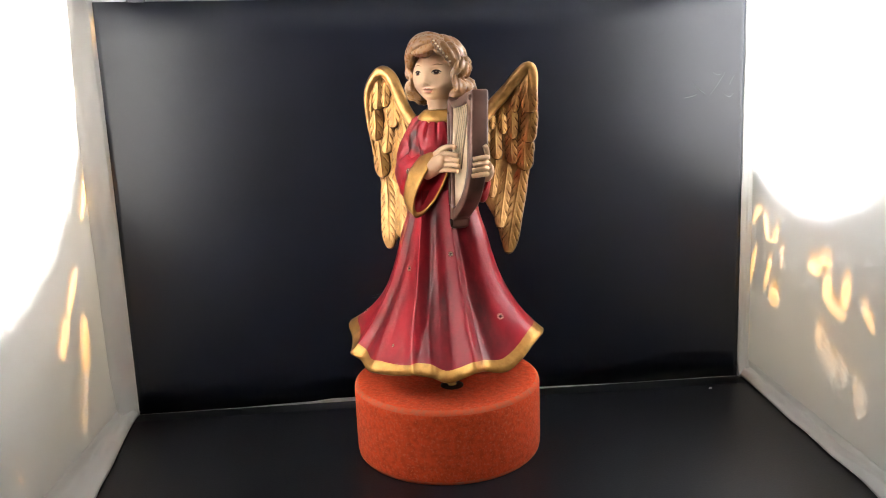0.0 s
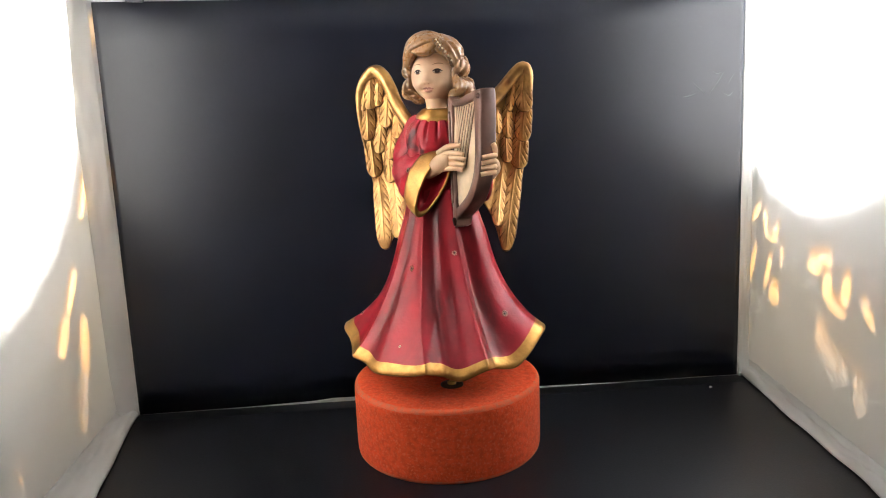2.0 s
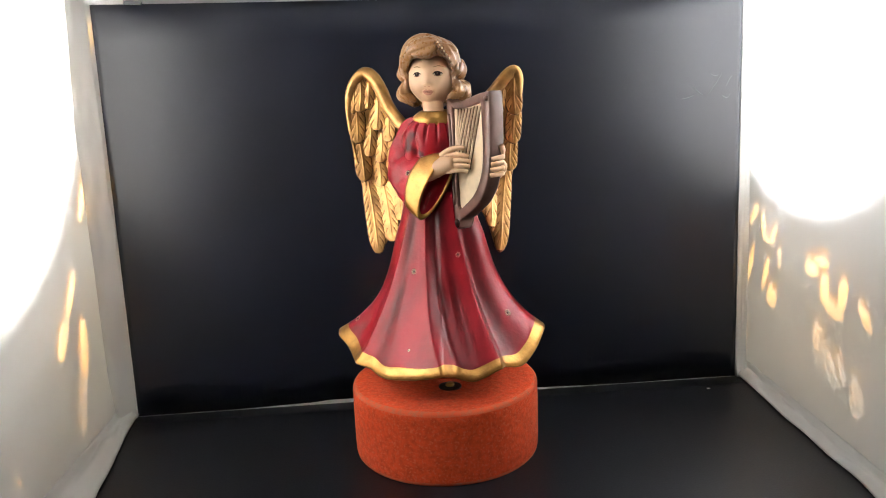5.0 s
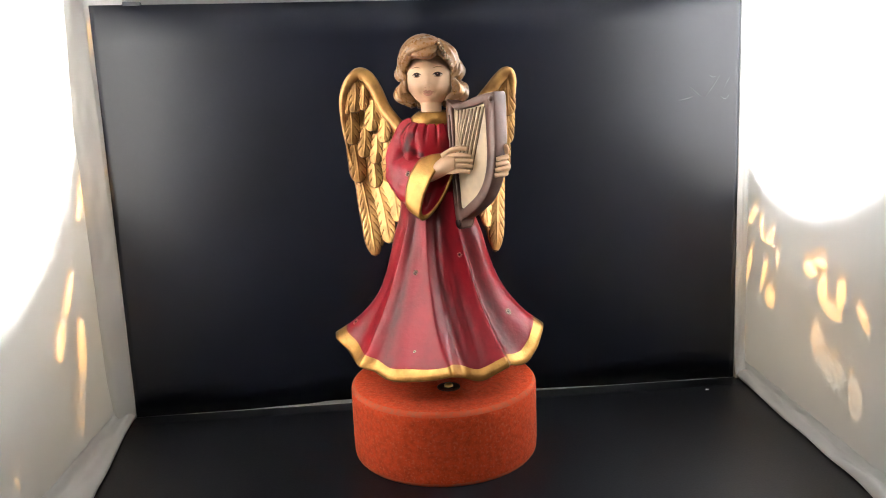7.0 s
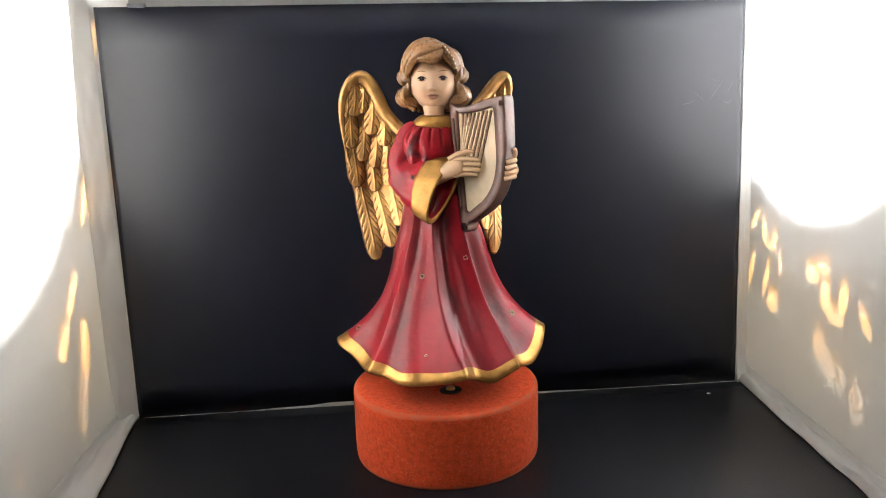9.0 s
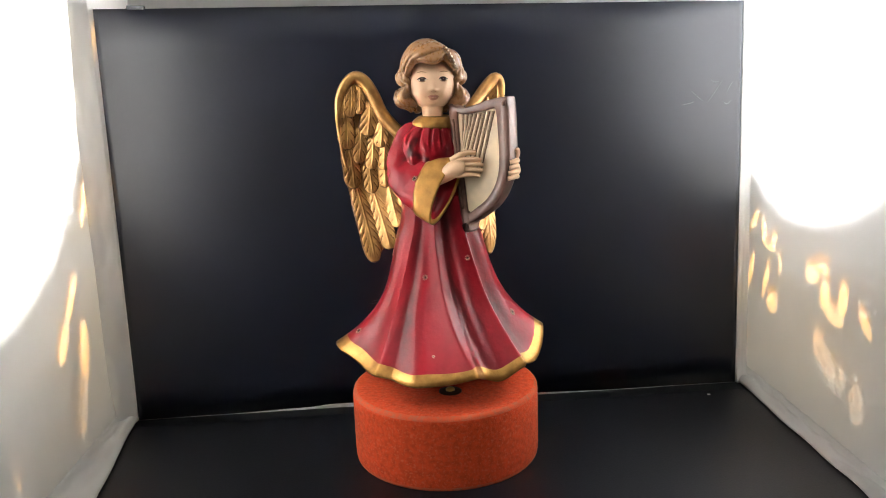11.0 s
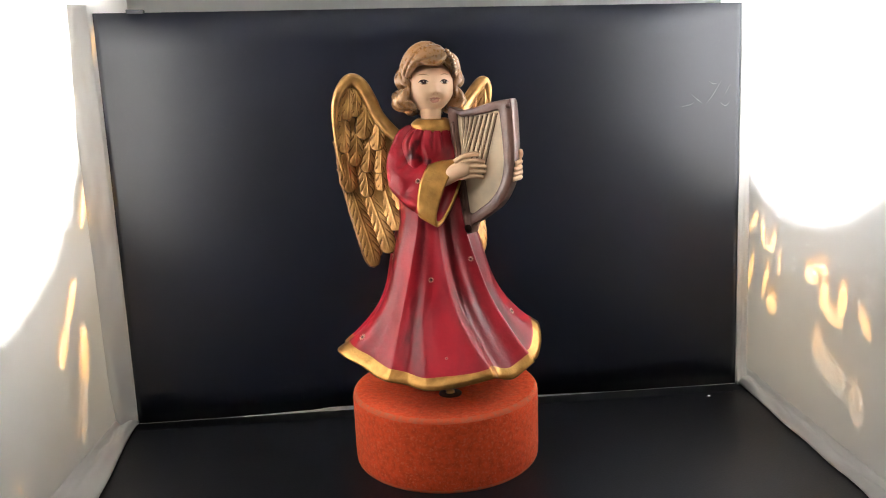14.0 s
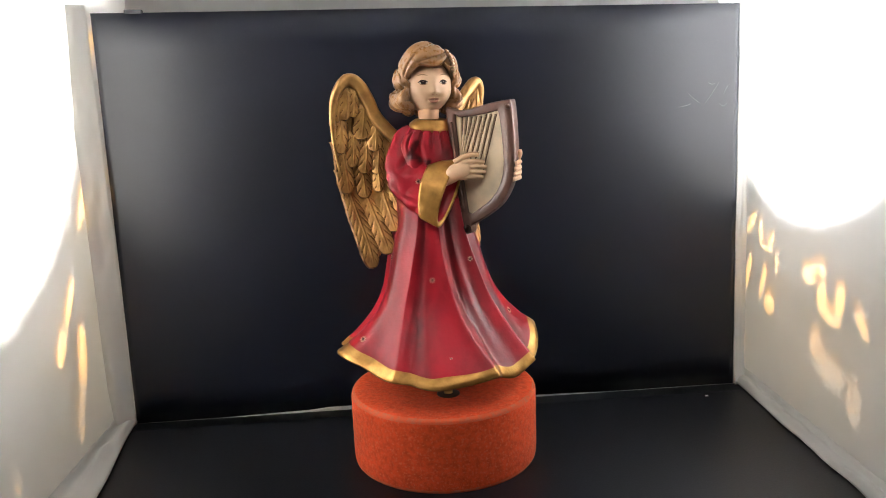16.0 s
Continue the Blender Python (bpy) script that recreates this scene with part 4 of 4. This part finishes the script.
# feathers, long ones first, then the shorter rows that overlap them: root and tip (out from the body, height), width, lift, barbs
FEATHERS = {
    -1: (((26, 184), (19.5, 160), 6, 0.8, 6), ((50.8, 188), (41.5, 141), 5.5, 0.9, 9), ((53.4, 205), (48.6, 173), 4.5, 1.6, 6),
         ((27.5, 178), (24.8, 147.6), 9.4, 1.3, 7), ((36.4, 175.5), (30.8, 134), 10, 1.7, 9), ((46.2, 177.6), (40.0, 125.8), 10.3, 2.1, 12), ((29.0, 189.9), (28.9, 172.5), 5.9, 2.3, 4),
         ((38.1, 190.0), (36.9, 169.0), 8.3, 2.7, 5), ((53.4, 219.9), (53, 198.6), 4.0, 3.0, 5), ((50.2, 203.1), (47.4, 172.3), 10.2, 3.0, 6), ((28.1, 204.1), (29.8, 183.4), 6.6, 3.1, 4),
         ((34.3, 206.1), (36.8, 184.2), 8.1, 3.5, 5), ((41.5, 211.6), (43.9, 188.4), 8.5, 3.8, 5), ((50.6, 234.4), (52.6, 216.2), 5.1, 4.0, 4), ((50.6, 224.3), (50.7, 197.0), 9.4, 4.1, 6),
         ((29.5, 218.3), (30.8, 197.8), 7.9, 4.3, 4), ((35.8, 227.3), (38.2, 205.1), 9.5, 4.6, 5), ((46.4, 238.0), (48.2, 217.1), 9.3, 4.9, 5), ((41.3, 236.8), (42.8, 218.7), 6.2, 5.2, 4)),
    1: (((25, 184), (20, 162), 6, 0.8, 5), ((50, 184), (42, 146), 5.5, 0.9, 8), ((25.5, 199), (24, 178), 6, 2.3, 4),
         ((31.4, 187.4), (28.2, 159.2), 6.0, 1.3, 6), ((38.2, 185.3), (34.0, 139.9), 8.9, 1.7, 9), ((47.0, 183.2), (38.8, 123.5), 9.9, 2.1, 12), ((40.2, 201.3), (40.6, 179.8), 7.7, 2.9, 5),
         ((49.7, 199.2), (48.0, 175.6), 10.2, 3.1, 6), ((31.1, 207.0), (31.4, 183.1), 7.0, 3.3, 5), ((26.0, 211.8), (25.0, 189.6), 5.1, 3.5, 4), ((41.6, 218.9), (41.2, 195.5), 6.6, 3.9, 5),
         ((53.0, 218.5), (50.4, 193.1), 9.8, 4.1, 6), ((35.0, 215.7), (35.4, 199.0), 5.0, 4.2, 4), ((29.7, 214.1), (29.1, 202.5), 3.6, 4.4, 3), ((45.5, 232.7), (42.5, 212.5), 5.3, 4.6, 4),
         ((51.7, 239.3), (52.2, 211.5), 10.0, 4.9, 6)),
}
# the wing springs back from the shoulder, flattens outwards, and its tips swing forward
WING_BACK = ((14, 18, 24, 29, 37, 43, 50, 57), (15, 17.5, 22, 25.5, 29.8, 31.6, 31.8, 30.6))


def wing_at(side, bx, z, proud=0.0):
    y = curve(*WING_BACK, bx) - 14 * smoothstep(176, 128, z) - 2.5 * smoothstep(205, 240, z)
    return BODY @ Vector((side * bx, y - proud, z))


def add_wing(clay, side):
    rings = []
    for k in range(31):
        z = 128 + 114.5 * k / 30
        a, b = curve(*WING_IN[side], z), curve(*WING_OUT[side], z)
        a, b = a + (b - a) * (0.06 + 0.3 * smoothstep(168, 138, z)), b - (b - a) * 0.07
        ring = []
        for i in range(24):
            w = 2 * math.pi * i / 24
            bx = (a + b) / 2 + (b - a) / 2 * 0.985 * (1 if math.cos(w) > 0 else -1) * abs(math.cos(w)) ** 0.7
            ring.append(wing_at(side, bx, z, 1.9 * math.sin(w) * (0.95 if math.sin(w) > 0 else 1.3)))
        rings.append(ring)
    clay.rings(rings, GOLD)
    # rounded leading edge
    edge = {-1: ((14, 200), (21.5, 208.5), (29, 219), (33.5, 230), (38.2, 238.5), (44, 241.5), (50, 237), (54.2, 229), (55.4, 218), (54.8, 205), (52.8, 191), (49.2, 176)),
            1: ((14, 199), (21.5, 207.5), (30, 218), (39.6, 228), (46.6, 236), (52, 239.6), (54.6, 235), (54.8, 227), (54.6, 218), (54.2, 206), (52, 191), (48.6, 176))}[side]
    clay.tube([wing_at(side, bx, z, 2.6) for bx, z in edge], lambda t: 3.8 * (1 if t < 0.42 else max(0.22, 1 - 1.7 * (t - 0.42))), GOLD, 16, 52, flat=1.1)

    def feather(root, tip, width, lift, barbs):
        r, t = (Vector((q[0], q[1], 0)) for q in (root, tip))
        way = (t - r).normalized()
        across = Vector((way.y, -way.x, 0))
        long = (t - r).length

        def slant(c, v):
            return math.sin(6.28 * (barbs * v - 0.8 * barbs * abs(c) * width / long))

        def at(u, v):
            c = 2 * u - 1
            w = width / 2 * (0.72 + 0.28 * smoothstep(0, 0.4, v)) * max(0.0, 1 - max(0.0, (v - 0.7) / 0.3) ** 2.2) ** 0.5
            p = r + way * (long * v) + across * (c * w + 0.05 * width * math.sin(math.pi * v))
            tail = 1 - smoothstep(0.82, 0.97, v)
            h = lift - 1.3 * (1 - v) - 2.2 * max(0.0, 1 - v / 0.22) ** 2 + 2.0 * max(0.0, 1 - abs(c) ** 2.2) ** 0.7 - (1.6 if abs(c) > 0.97 else 0)
            h += 0.45 * bell(c, 0.08) * tail
            h -= 0.55 * max(0.0, slant(c, v)) ** 3 * smoothstep(0.18, 0.5, abs(c)) * tail
            if v > 0.985:
                h -= 1.5
            return wing_at(side, p.x, p.y, h)

        def paint(u, v):
            c = abs(2 * u - 1)
            return PATINA if c > 0.9 or v > 0.965 or (slant(c, v) > 0.9 and 0.35 < c and v < 0.85) else GOLD
        clay.grid(at, 32, 96, paint)
    for root, tip, width, lift, barbs in FEATHERS[side]:
        feather(root, tip, width * 1.18, 0.8 * lift, 0.85 * barbs)


def gilt_flower(clay, mid, ex, ey, out, size):
    for k in range(8):
        t = 2 * math.pi * k / 8
        d = ex * math.cos(t) + ey * math.sin(t)
        e = ex * -math.sin(t) + ey * math.cos(t)
        q = [mid + d * (size * a) + e * (size * b) + out * c for a, b, c in ((0.35, 0, 0.1), (0.7, 0.12, 0.16), (1.0, 0, 0.05), (0.7, -0.12, 0.16))]
        clay.rings([q, [p - out * 0.5 for p in q]], CREAM, (True, False))
    dot = [mid + (ex * math.cos(t) + ey * math.sin(t)) * size * 0.36 + out * 0.12 for t in [2 * math.pi * k / 12 for k in range(12)]]
    clay.rings([dot, [p - out * 0.6 for p in dot]], DARK, (True, False))


def add_star(clay, psi, z, size):
    """A little gilt flower painted on the dress."""
    low, high = 0.0, 1.0
    for _ in range(30):
        w = (low + high) / 2
        low, high = (w, high) if skirt_at(psi, w).z < z else (low, w)
    mid, up, side = (BODY @ v for v in (skirt_at(psi, w, 0.22), skirt_at(psi, min(1, w + 0.02), 0.22), skirt_at(psi + 2, w, 0.22)))
    ey, ex = (up - mid).normalized(), (side - mid).normalized()
    out = ex.cross(ey).normalized()
    if out.dot(Vector((mid.x, mid.y, 0))) < 0:
        out = -out
    gilt_flower(clay, mid, ey.cross(out), ey, out, size)


def build_angel():
    clay = Clay([RED, GOLD, SKIN, HAIR, WOOD, CREAM, DARK, EYE_WHITE, LIP, LIP_SHADE, BLUSH, PATINA, GILT, BROW])
    add_dress(clay)
    add_sleeves(clay)
    for side in (-1, 1):
        add_wing(clay, side)
    add_harp(clay)
    add_fingers(clay)
    add_head(clay)
    for psi, z, size in ((-41.5, 120.7, 1.9), (61, 92.8, 2.3), (-93.5, 86.5, 2.3), (22, 130.5, 1.8), (-106, 132.4, 1.9), (-28, 79, 1.0), (105, 110, 2.0), (150, 95, 2.2), (-150, 105, 2.2)):
        add_star(clay, psi, z, size)
    for place, face in (((-20.5, -3.5, 180.0), (-0.77, -0.5, 0.39)),):
        out = Vector(face).normalized()
        ex = out.cross(Vector((0, 0, 1))).normalized()
        gilt_flower(clay, Vector(place), ex, ex.cross(out), out, 1.8)
    angel = new("angel_figurine", clay.mesh("angel_figurine"))
    angel.location = (0.00096, 0, 0)
    return tagged(angel, "painted angel figurine in red robe with gilt wings and harp", "figurine")


angel_figurine = build_angel()


# ---- what turns ----
def motions():
    """The music box turns the figurine slowly, by less and less towards the end."""
    turn = ((0, 0.0), (1, 3.4), (2, 6.8), (3, 10.1), (4, 13.2), (6.5, 20.0), (7, 21.5), (8, 24.8), (9, 28.2), (11.5, 35.3), (12.5, 38.6), (13.5, 41.7), (14.5, 44.3), (15.25, 46.0), (16, 47.5))
    walk(angel_figurine, [(t, pose(0.00096, 0, 0, 0, 0, a)) for t, a in turn])


motions()
